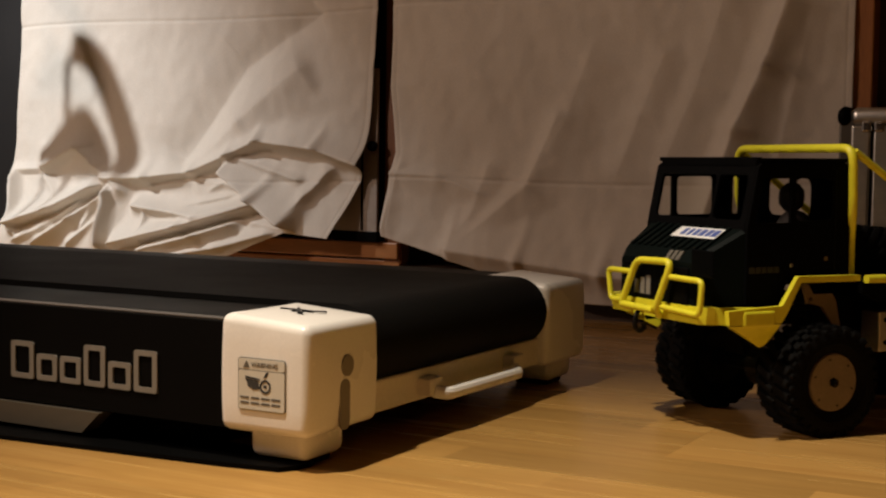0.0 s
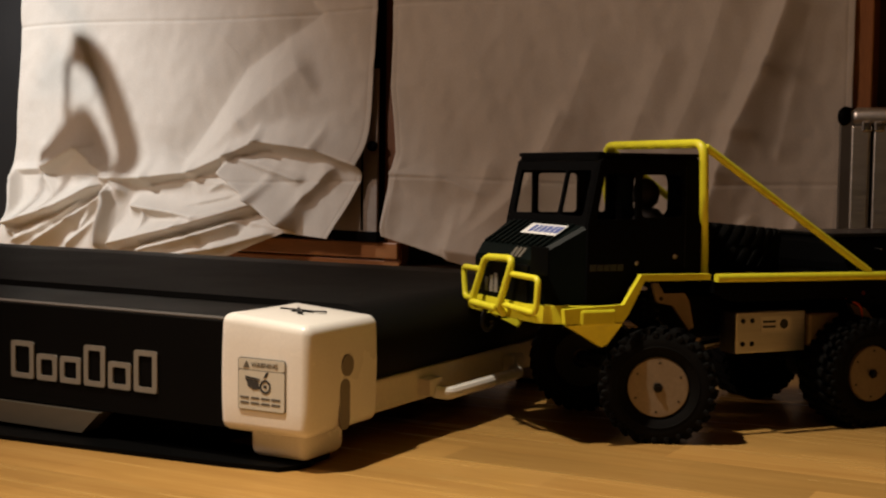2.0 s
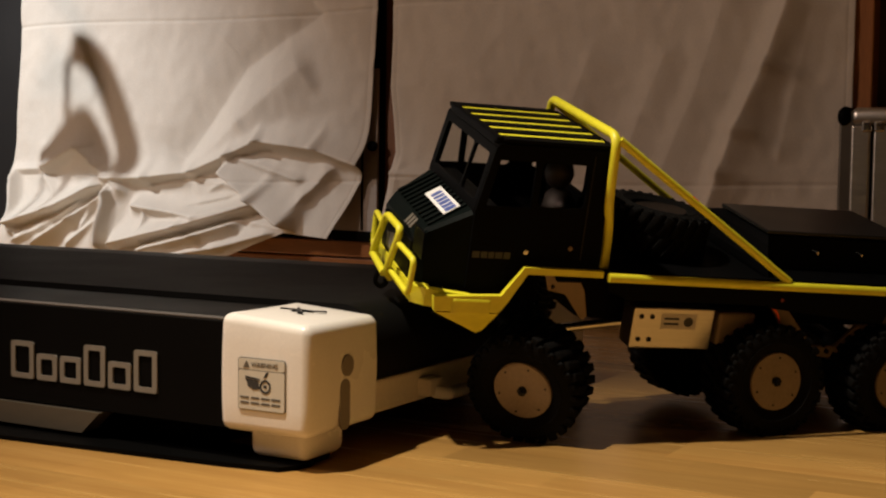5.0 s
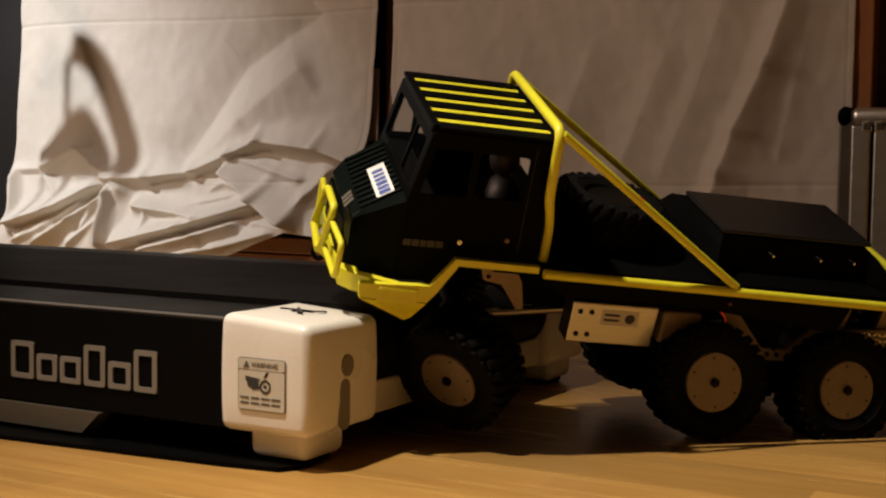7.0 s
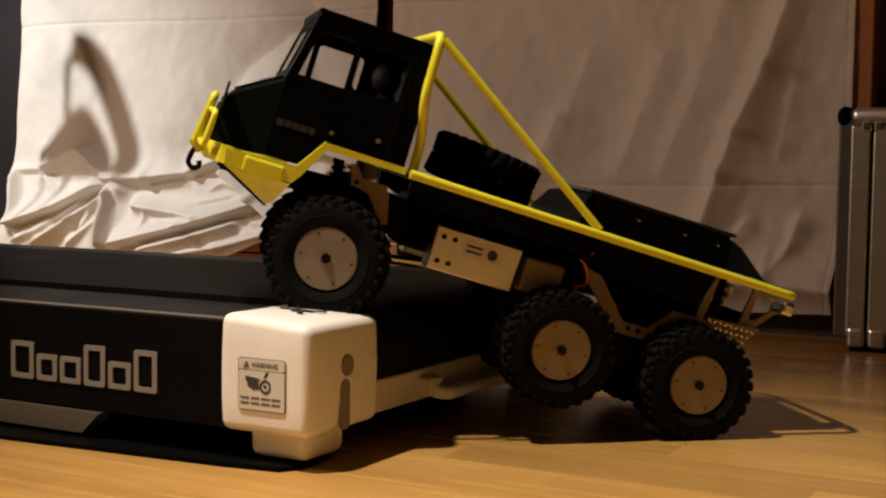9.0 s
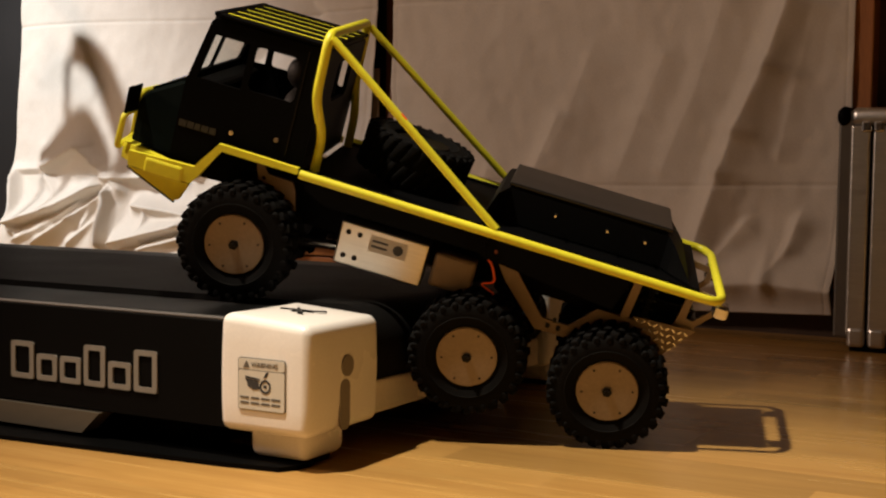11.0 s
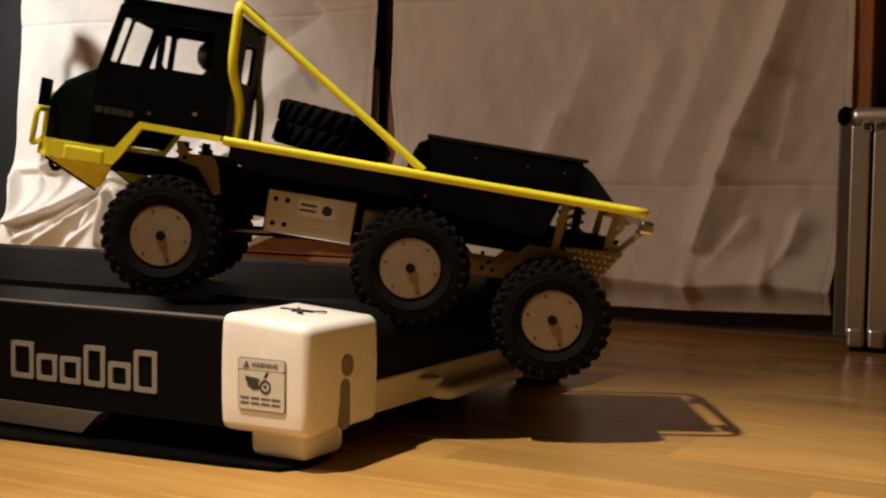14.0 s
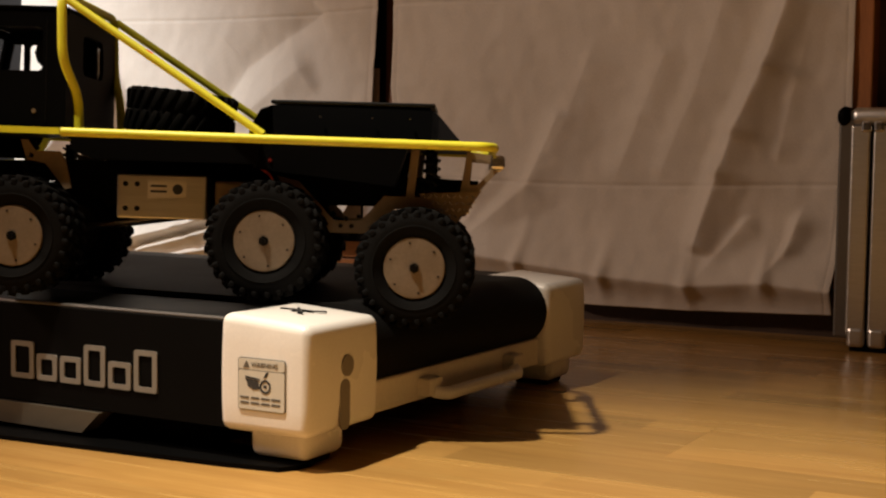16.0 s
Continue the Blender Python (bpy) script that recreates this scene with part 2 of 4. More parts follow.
def room():
    floor_ob = part("floor", box(-3.2, 2.6, -3.0, 1.56, -0.05, -0.006), PLANK, place=PLACE)
    tagged(floor_ob, "light brown wooden laminate floor", "floor", kind="structure")
    # Walls and ceiling are added, unseen; dull colours hold back bounced light.
    for name, dims in (("wall_north", (-3.3, 2.7, 1.56, 1.68, 0, 2.6)), ("wall_south", (-3.3, 2.7, -3.12, -3.0, 0, 2.6)),
                       ("wall_west", (-3.32, -3.2, -3.0, 1.56, 0, 2.6)), ("wall_east", (2.6, 2.72, -3.0, 1.56, 0, 2.6))):
        tagged(part(name, box(*dims), WALL, place=PLACE), "unseen room wall, kept dark against bounced light", "wall", kind="structure")
    tagged(part("ceiling", box(-3.3, 2.7, -3.1, 1.68, 2.6, 2.7), CEIL, place=PLACE), "unseen plaster ceiling, dulled against bounced light", "ceiling", kind="structure")
    return floor_ob


FLOOR = room()


# ---- cloths ----
def ridge(x, z, a, b, left, right, height):
    """A fold from a to b: its slopes to the left and right of that way have their own widths, and it fades at its ends."""
    dx, dz = b[0] - a[0], b[1] - a[1]
    n = math.hypot(dx, dz)
    s = ((x - a[0]) * dx + (z - a[1]) * dz) / n
    d = ((x - a[0]) * dz - (z - a[1]) * dx) / n
    end = np.maximum(0.0, np.maximum(-s, s - n)) / 0.022
    width = np.where(d > 0, right, left)
    return height * np.exp(-np.abs(d / width) ** 1.4 - end * end)


def cloth_depth(x, z, folds):
    """How far the cloth stands out: folds meet in their higher one, hollows add up, and crumples lie over all."""
    rise, sink = np.zeros_like(x), np.zeros_like(x)
    for f in folds:
        r = ridge(x, z, *f)
        if f[4] > 0:
            rise = (rise ** 3 + r ** 3) ** (1 / 3)
        else:
            sink = np.minimum(sink, r)
    crumple = [0.007 * noise.noise(Vector((u * 4 + v, v * 2.2, 3.1))) + 0.0042 * noise.noise(Vector((u * 13 + v * 5, v * 7, 5.3)))
               + 0.0016 * noise.noise(Vector((u * 40, v * 30, 1.7))) - 0.0022 * abs(noise.noise(Vector((u * 9 - v * 6, v * 12 + u * 4, 8.2))))
               for u, v in zip(x.ravel(), z.ravel())]
    return rise + sink + np.array(crumple).reshape(x.shape)


def cloth(y, folds, label, low, left, right, seams=(), belly=0.0, nx=400, nz=290):
    """A hanging cloth: low, left and right give its lower hem and its two side edges."""
    s, t = np.meshgrid(np.linspace(0, 1, nx + 1), np.linspace(0, 1, nz + 1))
    z0 = np.interp(s, *low)
    z = z0 + (0.80 - z0) * t
    a, b = np.interp(z, *left), np.interp(z, *right)
    x = a + (b - a) * s
    d = cloth_depth(x, z, folds)
    fall = np.clip((0.275 - z) / 0.17, 0, 1)
    d = d + belly * fall * fall * (3 - 2 * fall)   # the gathered end lies forward
    for edge in (0.012, 0.988):   # turned side hems
        d = d - 0.0010 * np.exp(-((s - edge) / 0.002) ** 2)
    for zs in seams:   # sewn lines draw the cloth in
        d = d - 0.0022 * np.exp(-((z - zs - 0.004 * np.sin(x * 7)) / 0.0035) ** 2)
    me = bpy.data.meshes.new("curtain")
    verts = np.stack((x, y - d, z), -1).reshape(-1, 3)
    w = nx + 1
    faces = [(j * w + i, j * w + i + 1, j * w + w + i + 1, j * w + w + i) for j in range(nz) for i in range(nx)]
    me.from_pydata(verts.tolist(), [], faces)
    me.polygons.foreach_set("use_smooth", [True] * len(faces))
    me.materials.append(CLOTH)
    ob = new("curtain", me)
    ob.matrix_basis = PLACE
    sol = ob.modifiers.new("thickness", "SOLIDIFY")
    sol.thickness = 0.0012
    return tagged(ob, label, "curtain", "hanging cloths")


# folds: from, to, width to the left and right, height
BUNCH = [
    ((-1.483, 0.261), (-1.358, 0.263), 0.03, 0.013, 0.045),
    ((-1.358, 0.263), (-1.226, 0.279), 0.03, 0.013, 0.045),
    ((-1.226, 0.279), (-1.116, 0.317), 0.03, 0.013, 0.045),
    ((-1.116, 0.317), (-1.034, 0.348), 0.03, 0.013, 0.045),
    ((-1.034, 0.348), (-0.882, 0.332), 0.034, 0.013, 0.045),
    ((-0.882, 0.332), (-0.778, 0.299), 0.034, 0.013, 0.045),
    ((-1.129, 0.274), (-1.038, 0.218), 0.055, 0.006, 0.060),
    ((-1.038, 0.218), (-0.950, 0.168), 0.055, 0.006, 0.060),
    ((-0.953, 0.178), (-0.910, 0.229), 0.03, 0.012, 0.024),
    ((-0.910, 0.229), (-0.862, 0.278), 0.03, 0.012, 0.024),
    ((-1.090, 0.309), (-0.939, 0.267), 0.012, 0.018, 0.027),
    ((-1.374, 0.199), (-1.183, 0.179), 0.016, 0.016, 0.039),
    ((-1.183, 0.179), (-1.059, 0.208), 0.016, 0.016, 0.039),
    ((-1.414, 0.112), (-1.226, 0.156), 0.022, 0.007, 0.045),
    ((-1.226, 0.156), (-1.048, 0.205), 0.022, 0.007, 0.045),
]
SKIRT = [
    ((-1.335, 0.100), (-1.183, 0.137), 0.008, 0.02, 0.039),
    ((-1.183, 0.137), (-1.099, 0.162), 0.008, 0.02, 0.039),
    ((-1.451, 0.111), (-1.462, 0.228), 0.026, 0.008, 0.051),
    ((-1.663, 0.104), (-1.554, 0.167), 0.012, 0.018, 0.039),
    ((-1.554, 0.167), (-1.466, 0.225), 0.012, 0.018, 0.039),
    ((-1.755, 0.148), (-1.626, 0.185), 0.03, 0.007, 0.051),
    ((-1.626, 0.185), (-1.518, 0.236), 0.03, 0.007, 0.051),
    ((-1.750, 0.136), (-1.787, 0.256), 0.02, 0.008, 0.039),
    ((-1.680, 0.287), (-1.571, 0.331), 0.034, 0.012, 0.039),
    ((-1.571, 0.331), (-1.515, 0.294), 0.014, 0.03, 0.036),
    ((-1.515, 0.294), (-1.437, 0.238), 0.014, 0.03, 0.036),
    ((-1.242, 0.287), (-1.101, 0.390), 0.05, 0.07, 0.024),
    ((-1.101, 0.390), (-0.941, 0.502), 0.05, 0.07, 0.024),
    ((-1.269, 0.306), (-1.184, 0.415), 0.05, 0.05, -0.029),
    ((-1.184, 0.415), (-1.101, 0.514), 0.05, 0.05, -0.029),
    ((-1.101, 0.514), (-0.913, 0.621), 0.05, 0.05, -0.029),
    ((-1.542, 0.062), (-1.280, 0.083), 0.012, 0.02, 0.030),
]
CREASES = [
    ((-1.742, 0.109), (-1.655, 0.140), 0.018, 0.01, 0.017),
    ((-1.655, 0.140), (-1.564, 0.201), 0.018, 0.01, 0.017),
    ((-1.523, 0.153), (-1.497, 0.202), 0.016, 0.008, 0.019),
    ((-1.565, 0.107), (-1.497, 0.154), 0.012, 0.01, 0.017),
    ((-1.346, 0.125), (-1.342, 0.193), 0.018, 0.01, 0.019),
    ((-1.263, 0.196), (-1.136, 0.223), 0.012, 0.01, 0.015),
    ((-1.188, 0.164), (-1.084, 0.188), 0.012, 0.008, 0.014),
    ((-1.290, 0.084), (-1.125, 0.112), 0.016, 0.01, 0.020),
    ((-1.125, 0.112), (-1.003, 0.144), 0.016, 0.01, 0.020),
    ((-1.126, 0.291), (-1.116, 0.268), 0.01, 0.014, 0.014),
    ((-1.116, 0.268), (-1.168, 0.244), 0.01, 0.014, 0.014),
    ((-1.340, 0.245), (-1.210, 0.263), 0.01, 0.014, 0.015),
    ((-1.210, 0.263), (-1.115, 0.249), 0.01, 0.014, 0.015),
    ((-1.033, 0.169), (-0.954, 0.158), 0.012, 0.012, 0.012),
    ((-1.784, 0.277), (-1.666, 0.282), 0.012, 0.012, 0.014),
    ((-1.691, 0.265), (-1.630, 0.203), 0.01, 0.02, 0.015),
]
cloth(1.345, BUNCH + SKIRT + CREASES, "cream cotton cloth hanging bunched up at its lower edge",
      ((0, 0.72, 0.88, 1), (0.070, 0.085, 0.150, 0.142)),
      ((0.08, 0.165, 0.234, 0.35, 0.69), (-1.835, -1.790, -1.820, -1.798, -1.776)),
      ((0.10, 0.145, 0.29, 0.43, 0.65), (-0.85, -0.842, -0.775, -0.763, -0.749)), seams=(0.625, 0.262), belly=0.050)

DRAPE = [
    ((0.119, 0.605), (0.082, 0.491), 0.05, 0.022, 0.042),
    ((0.082, 0.491), (0.030, 0.375), 0.05, 0.022, 0.042),
    ((0.030, 0.375), (0.003, 0.299), 0.05, 0.022, 0.042),
    ((0.003, 0.299), (-0.039, 0.164), 0.05, 0.022, 0.042),
    ((-0.003, 0.610), (-0.049, 0.459), 0.05, 0.030, 0.011),
    ((-0.049, 0.459), (-0.112, 0.304), 0.05, 0.030, 0.011),
    ((-0.117, 0.510), (-0.159, 0.404), 0.045, 0.030, 0.011),
    ((-0.159, 0.404), (-0.203, 0.295), 0.045, 0.030, 0.011),
    ((-0.272, 0.507), (-0.319, 0.375), 0.05, 0.032, 0.011),
    ((-0.319, 0.375), (-0.366, 0.308), 0.05, 0.032, 0.011),
    ((0.162, 0.583), (0.127, 0.436), 0.03, 0.024, 0.010),
    ((0.127, 0.436), (0.106, 0.334), 0.03, 0.024, 0.010),
]
LOW_FOLDS = [
    ((0.046, 0.200), (-0.024, 0.112), 0.04, 0.016, 0.02),
    ((0.142, 0.203), (0.128, 0.161), 0.03, 0.012, 0.022),
    ((0.128, 0.161), (0.091, 0.109), 0.03, 0.012, 0.022),
    ((-0.556, 0.130), (-0.400, 0.115), 0.05, 0.034, 0.046),
    ((-0.400, 0.115), (-0.221, 0.096), 0.05, 0.034, 0.046),
    ((-0.221, 0.096), (-0.052, 0.086), 0.05, 0.034, 0.046),
    ((-0.052, 0.086), (0.091, 0.099), 0.05, 0.034, 0.046),
    ((0.091, 0.099), (0.208, 0.089), 0.05, 0.034, 0.046),
    ((-0.329, 0.396), (-0.393, 0.263), 0.05, 0.022, 0.018),
    ((-0.393, 0.263), (-0.523, 0.159), 0.05, 0.022, 0.018),
    ((-0.705, 0.285), (-0.597, 0.279), 0.01, 0.03, 0.014),
    ((-0.597, 0.279), (-0.506, 0.249), 0.01, 0.03, 0.014),
    ((-0.692, 0.292), (-0.729, 0.173), 0.02, 0.02, 0.01),
    ((-0.481, 0.295), (-0.518, 0.203), 0.04, 0.02, 0.012),
    ((-0.518, 0.203), (-0.582, 0.131), 0.04, 0.02, 0.012),
]
cloth(1.345, DRAPE + LOW_FOLDS, "plain cream cotton cloth hanging almost to the floor",
      ((0, 0.17, 0.48, 0.70, 1), (0.150, 0.110, 0.035, 0.036, 0.045)),
      ((0.15, 0.173, 0.327, 0.468, 0.643), (-0.735, -0.734, -0.703, -0.716, -0.710)),
      ((0.045, 0.40), (0.208, 0.231)), seams=(0.632, 0.272))


def background():
    # wooden furniture behind the cloths
    cab = empty("wooden_cabinet", PLACE, "orange-brown wooden cabinet behind the hanging cloths", "cabinet")
    part("plinth", box(-1.9, 0.9, 1.39, 1.55, 0, 0.085), DARKWOOD, cab, "dark plinth")
    part("bottom_rail", box(-1.5, -0.712, 1.375, 1.42, 0.10, 0.135, 0.003), WOODH, cab)
    part("bottom_rail", box(-1.5, -0.712, 1.385, 1.42, 0.062, 0.096, 0.003), WOODH, cab)
    part("post", box(-0.752, -0.708, 1.385, 1.42, 0.09, 1.6, 0.003), DIMWOOD, cab)
    part("post", box(0.205, 0.262, 1.350, 1.42, 0.09, 1.6, 0.003), WOOD, cab)
    part("panel", box(0.262, 0.75, 1.40, 1.42, 0.09, 1.6), DARKWOOD, cab, "dark panel")
    # Left panel coloured near black, so the gap beside the cloth stays dark.
    part("panel", box(-3.1, -0.752, 1.43, 1.45, 0.085, 1.6), GAPWOOD, cab, "dark panel")
    bar = empty("folding_stand", PLACE, "grey metal stand leg with black joints", "stand")
    part("leg", box(-0.870, -0.756, 1.362, 1.370, 0.15, 0.52, 0.002), DULL, bar)
    part("sleeve", box(-0.782, -0.754, 1.360, 1.371, 0.505, 0.95, 0.002), BLACK, bar, "black sleeve")
    part("foot", box(-0.870, -0.754, 1.360, 1.372, 0.135, 0.158, 0.002), BLACK, bar, "black foot")
    # thin black strip draws the dark seam in the leg
    part("leg_seam", box(-0.795, -0.791, 1.3595, 1.363, 0.16, 0.50), BLACK, bar)
    part("knob", disc(0.011, 1.350, 1.363, -0.765, 0.340, 16, 0.003), BLACK, bar, "black knob")
    return cab


background()


def shadow_frame():
    """Unseen tube frame beside the stand lamp, added for its shadow on the cloth."""
    fr = empty("shadow_frame", Matrix(), "unseen dark bent tube frame that casts the loop shadow on the cloth", "frame")
    light = Vector((-1.70, 2.42, 1.22))
    def across(points):
        return [(PLACE @ Vector((x, 1.33, z))).lerp(light, 0.38) for x, z in points]
    thin = across([(-1.632, 0.238), (-1.634, 0.415), (-1.628, 0.53), (-1.60, 0.575)])
    thick = across([(-1.60, 0.572), (-1.575, 0.573), (-1.528, 0.541), (-1.484, 0.454), (-1.44, 0.348), (-1.423, 0.27)])
    hump = across([(-1.70, 0.300), (-1.655, 0.360), (-1.600, 0.415), (-1.572, 0.420), (-1.520, 0.345), (-1.475, 0.262)])
    part("bent_tube", tube(thin, 0.006, 0.03, 10), DARKMETAL, fr, smooth=True)
    part("thick_tube", tube(thick, 0.0215, 0.03, 12), BLACK, fr, "thick black tube that casts the broad shadow", smooth=True)
    part("lower_loop", tube(hump, 0.012, 0.03, 10), BLACK, fr, smooth=True)
    # plate inside the lower loop, added to fill in its shadow
    pad = bmesh.new()
    pad.faces.new([pad.verts.new(p) for p in hump])
    made = bmesh.ops.extrude_face_region(pad, geom=pad.faces[:])
    for v in made["geom"]:
        if isinstance(v, bmesh.types.BMVert):
            v.co.y -= 0.015
    part("pad", pad, BLACK, fr, "black plate that fills the lower loop's shadow")
    for end in (thin[0], thick[-1], hump[0], hump[-1]):
        part("leg", tube([end, (end.x, end.y, 0.0)], 0.0028, 0, 8), DARKMETAL, fr, smooth=True)
    return fr


shadow_frame()


def flight_case():
    case = empty("flight_case", PLACE, "grey aluminium-edged flight case standing upright on the floor", "case")
    x0, x1, y0, y1, z0, z1 = 0.234, 0.66, 1.21, 1.335, 0.0, 0.408
    part("shell", box(x0 + 0.002, x1, y0 + 0.006, y1, z0 + 0.022, z1 - 0.006, 0.004), CASE, case)
    for a, b in ((x0 + 0.023, x0 + 0.055), (x0 + 0.059, x0 + 0.094)):
        part("edge_profile", box(a, b, y0, y0 + 0.008, z0 + 0.030, z1 - 0.030, 0.004, 3), ALU, case)
    part("seam", box(x0 + 0.0545, x0 + 0.0595, y0 + 0.003, y0 + 0.007, z0 + 0.03, z1 - 0.03), BLACK, case, "dark seam")
    part("top_profile", box(x0 + 0.021, x1, y0 - 0.001, y1, z1 - 0.030, z1, 0.012, 4), ALU, case, smooth=True)
    part("corner_cap", box(x0 - 0.002, x0 + 0.0225, y0 - 0.002, y1, z1 - 0.032, z1 + 0.002, 0.014, 4), BLACK, case, "black rounded corner cap", smooth=True)
    for a in (x0 + 0.040, x0 + 0.060):
        part("bracket", box(a, a + 0.017, y0 - 0.003, y0 + 0.004, z1 - 0.042, z1 - 0.022, 0.004, 2), STEEL, case, "bright corner bracket")
    for a in (x0 + 0.026, x0 + 0.060):
        part("bracket", box(a, a + 0.030, y0 - 0.003, y0 + 0.01, z0 + 0.008, z0 + 0.042, 0.007, 3), ALU, case, "aluminium corner bracket")
    part("foot", box(x0 + 0.03, x1, y0 + 0.01, y1, z0, z0 + 0.024), BLACK, case)
    return case


flight_case()


# ---- treadmill ----
def treadmill():
    tm = empty("treadmill", PLACE, "black folding treadmill with white plastic end caps", "treadmill")
    L, W, top = -1.75, 0.69, 0.148
    for y0, y1, name in ((0.0, 0.125, "side_rail"), (W - 0.125, W, "side_rail")):
        sec = [(y0, 0.036), (y1, 0.036), (y1, top - 0.004), (y1 - 0.012, top), (y0 + 0.006, top), (y0, top - 0.005)]
        if y0 > 0.1:
            sec = [(y0, 0.036), (y1, 0.036), (y1, top - 0.005), (y1 - 0.006, top), (y0 + 0.012, top), (y0, top - 0.004)]
        part(name, solid(sec, L, -0.09), RAIL, tm)
    # Pale bead paints the bright highlight along the rail's near edge.
    part("edge_highlight", tube([(L, 0.0035, top - 0.0025), (-0.104, 0.0035, top - 0.0025)], 0.0023, 0, 8), EDGELIGHT, tm, "thin grey bead for the highlight on the rail's edge", smooth=True)
    # running belt round the rear roller
    sec = []
    r, zc, xc = 0.046, 0.1075, -0.046
    for i in range(17):
        a = radians(90 - 180 * i / 16)
        sec.append((xc + r * math.cos(a), zc + r * math.sin(a)))
    outline = [(L, zc + r)] + sec + [(L, zc - r)]
    part("running_belt", plate(outline, [], 0.128, W - 0.128), BELT, tm, "worn black rubber running belt", smooth=True)
    # Solid block under the deck, added to keep lamplight off the floor there.
    part("under_deck_block", box(L, -0.16, 0.05, W - 0.05, 0.0, 0.04), BLACK, tm)
    # Flat black sheet on the floor stands in for the treadmill's shadow.
    part("floor_shadow", turned(plate([(L, -0.06), (-0.37, -0.040), (-0.09, -0.018), (-0.03, -0.008), (-0.020, 0.008), (-0.018, 0.03), (-0.03, 0.06), (L, 0.06)], [], -0.005, 0.0), Matrix.Rotation(-math.pi / 2, 4, "X")), BLACK, tm, "flat black sheet for the shadow along the treadmill's near side")
    part("deck", box(L, -0.1, 0.13, W - 0.13, 0.036, 0.062), BLACK, tm)
    part("crossbar", box(-0.055, -0.012, 0.03, W - 0.05, 0.036, 0.072, 0.003), OFFWHITE, tm, "off-white steel crossbar")
    for y in (0.235, 0.455):
        part("bracket", box(-0.014, 0.004, y, y + 0.03, 0.042, 0.062, 0.002), OFFWHITE, tm)
    part("transport_handle", tube([(0.0, 0.25, 0.046), (0.012, 0.262, 0.043), (0.012, 0.45, 0.042), (0.0, 0.462, 0.046)], 0.0075, 0.008), WHITE, tm, "white handle bar")

    def cap(y0, y1):
        bm = bmesh.new()
        bmesh.ops.create_cube(bm, size=1)
        for v in bm.verts:
            s = v.co
            x = -0.1065 if s.x < 0 else 0.001
            y = y0 if s.y < 0 else y1
            z = 0.034 if s.z < 0 else (0.1530 if s.x < 0 else 0.1450)
            v.co = Vector((x, y, z))
        bmesh.ops.subdivide_edges(bm, edges=bm.edges[:], cuts=3, use_grid_fill=True)
        for v in bm.verts:   # gently bulging faces
            s = (v.co.x + 0.052) / 0.052, (v.co.y - (y0 + y1) / 2) / ((y1 - y0) / 2), (v.co.z - 0.09) / 0.055
            k = 0.003
            v.co += Vector((k * s[0] * (1 - s[2] ** 2) * (1 - s[1] ** 2 * 0.5), 0.3 * k * s[1] * (1 - s[2] ** 2) * (1 - s[0] ** 2 * 0.5), k * 0.8 * s[2] * (1 - s[0] ** 2) * (1 - s[1] ** 2)))
        sharp = [e for e in bm.edges if len(e.link_faces) == 2 and e.calc_face_angle() > 0.9]
        bmesh.ops.bevel(bm, geom=sharp, offset=0.010, segments=5, affect="EDGES", profile=0.5)
        return part("end_cap", bm, WHITE, tm, "white plastic end cap", smooth=True)

    near, far = cap(-0.004, 0.128), cap(W - 0.128, W + 0.004)
    for body, y0, y1 in ((near, 0.012, 0.085), (far, W - 0.085, W - 0.012)):
        part("foot", box(-0.082, -0.012, y0, y1, 0.007, 0.040, 0.010, 3), WHITE, body, smooth=True)
        part("foot_pad", box(-0.072, -0.022, y0 + 0.012, y1 - 0.012, 0.0, 0.010, 0.003), BLACK, body, "black rubber foot pad")
    # recesses in the end face: flat pieces, their shade put into the grey
    part("screw_hole", turned(disc(0.011, -0.0006, 0.0018, 0, 0, 24), Matrix.Translation((0.0042, 0.062, 0.1)) @ Matrix.Rotation(math.pi / 2, 4, "Z")), HOLLOWSHADE, near, "flat grey disc shaded as a recessed screw hole")
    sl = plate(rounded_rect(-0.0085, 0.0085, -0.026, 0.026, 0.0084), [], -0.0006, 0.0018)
    part("slot", turned(sl, Matrix.Translation((0.0040, 0.058, 0.061)) @ Matrix.Rotation(math.pi / 2, 4, "Z")), HOLLOWSHADE, near, "flat grey strip shaded as a recessed slot")
    # warning label on the outer face
    lab = part("warning_label", plate(rounded_rect(-0.092, -0.028, 0.058, 0.114, 0.004), [], -0.0074, -0.0066), GREYINK, near, "pale warning label with a dark pictogram")
    lab.matrix_basis = pose(-0.0530, 0.0019, 0.0840) @ Matrix.Diagonal((0.90, 1, 0.94, 1)) @ pose(0.06, 0, -0.086)
    part("field", plate(rounded_rect(-0.0908, -0.0292, 0.0592, 0.1005, 0.003), [], -0.0080, -0.0070), LABEL, lab)
    part("field", plate(rounded_rect(-0.0908, -0.0292, 0.1015, 0.1128, 0.003), [], -0.0080, -0.0070), LABEL, lab)
    for z in (0.0705, 0.0650):
        for x in (-0.088, -0.074, -0.060, -0.046):
            part("text_bar", plate([(x, z), (x + 0.0115, z), (x + 0.0115, z + 0.0022), (x, z + 0.0022)], [], -0.0084, -0.0078), LABELINK, lab)
    part("triangle", plate([(-0.0845, 0.1035), (-0.0755, 0.1035), (-0.08, 0.111)], [], -0.0084, -0.0078), LABELINK, lab)
    pict = plate([(-0.082, 0.092), (-0.064, 0.090), (-0.062, 0.0815), (-0.070, 0.0805), (-0.078, 0.084), (-0.079, 0.089)], [], -0.0085, -0.0078)
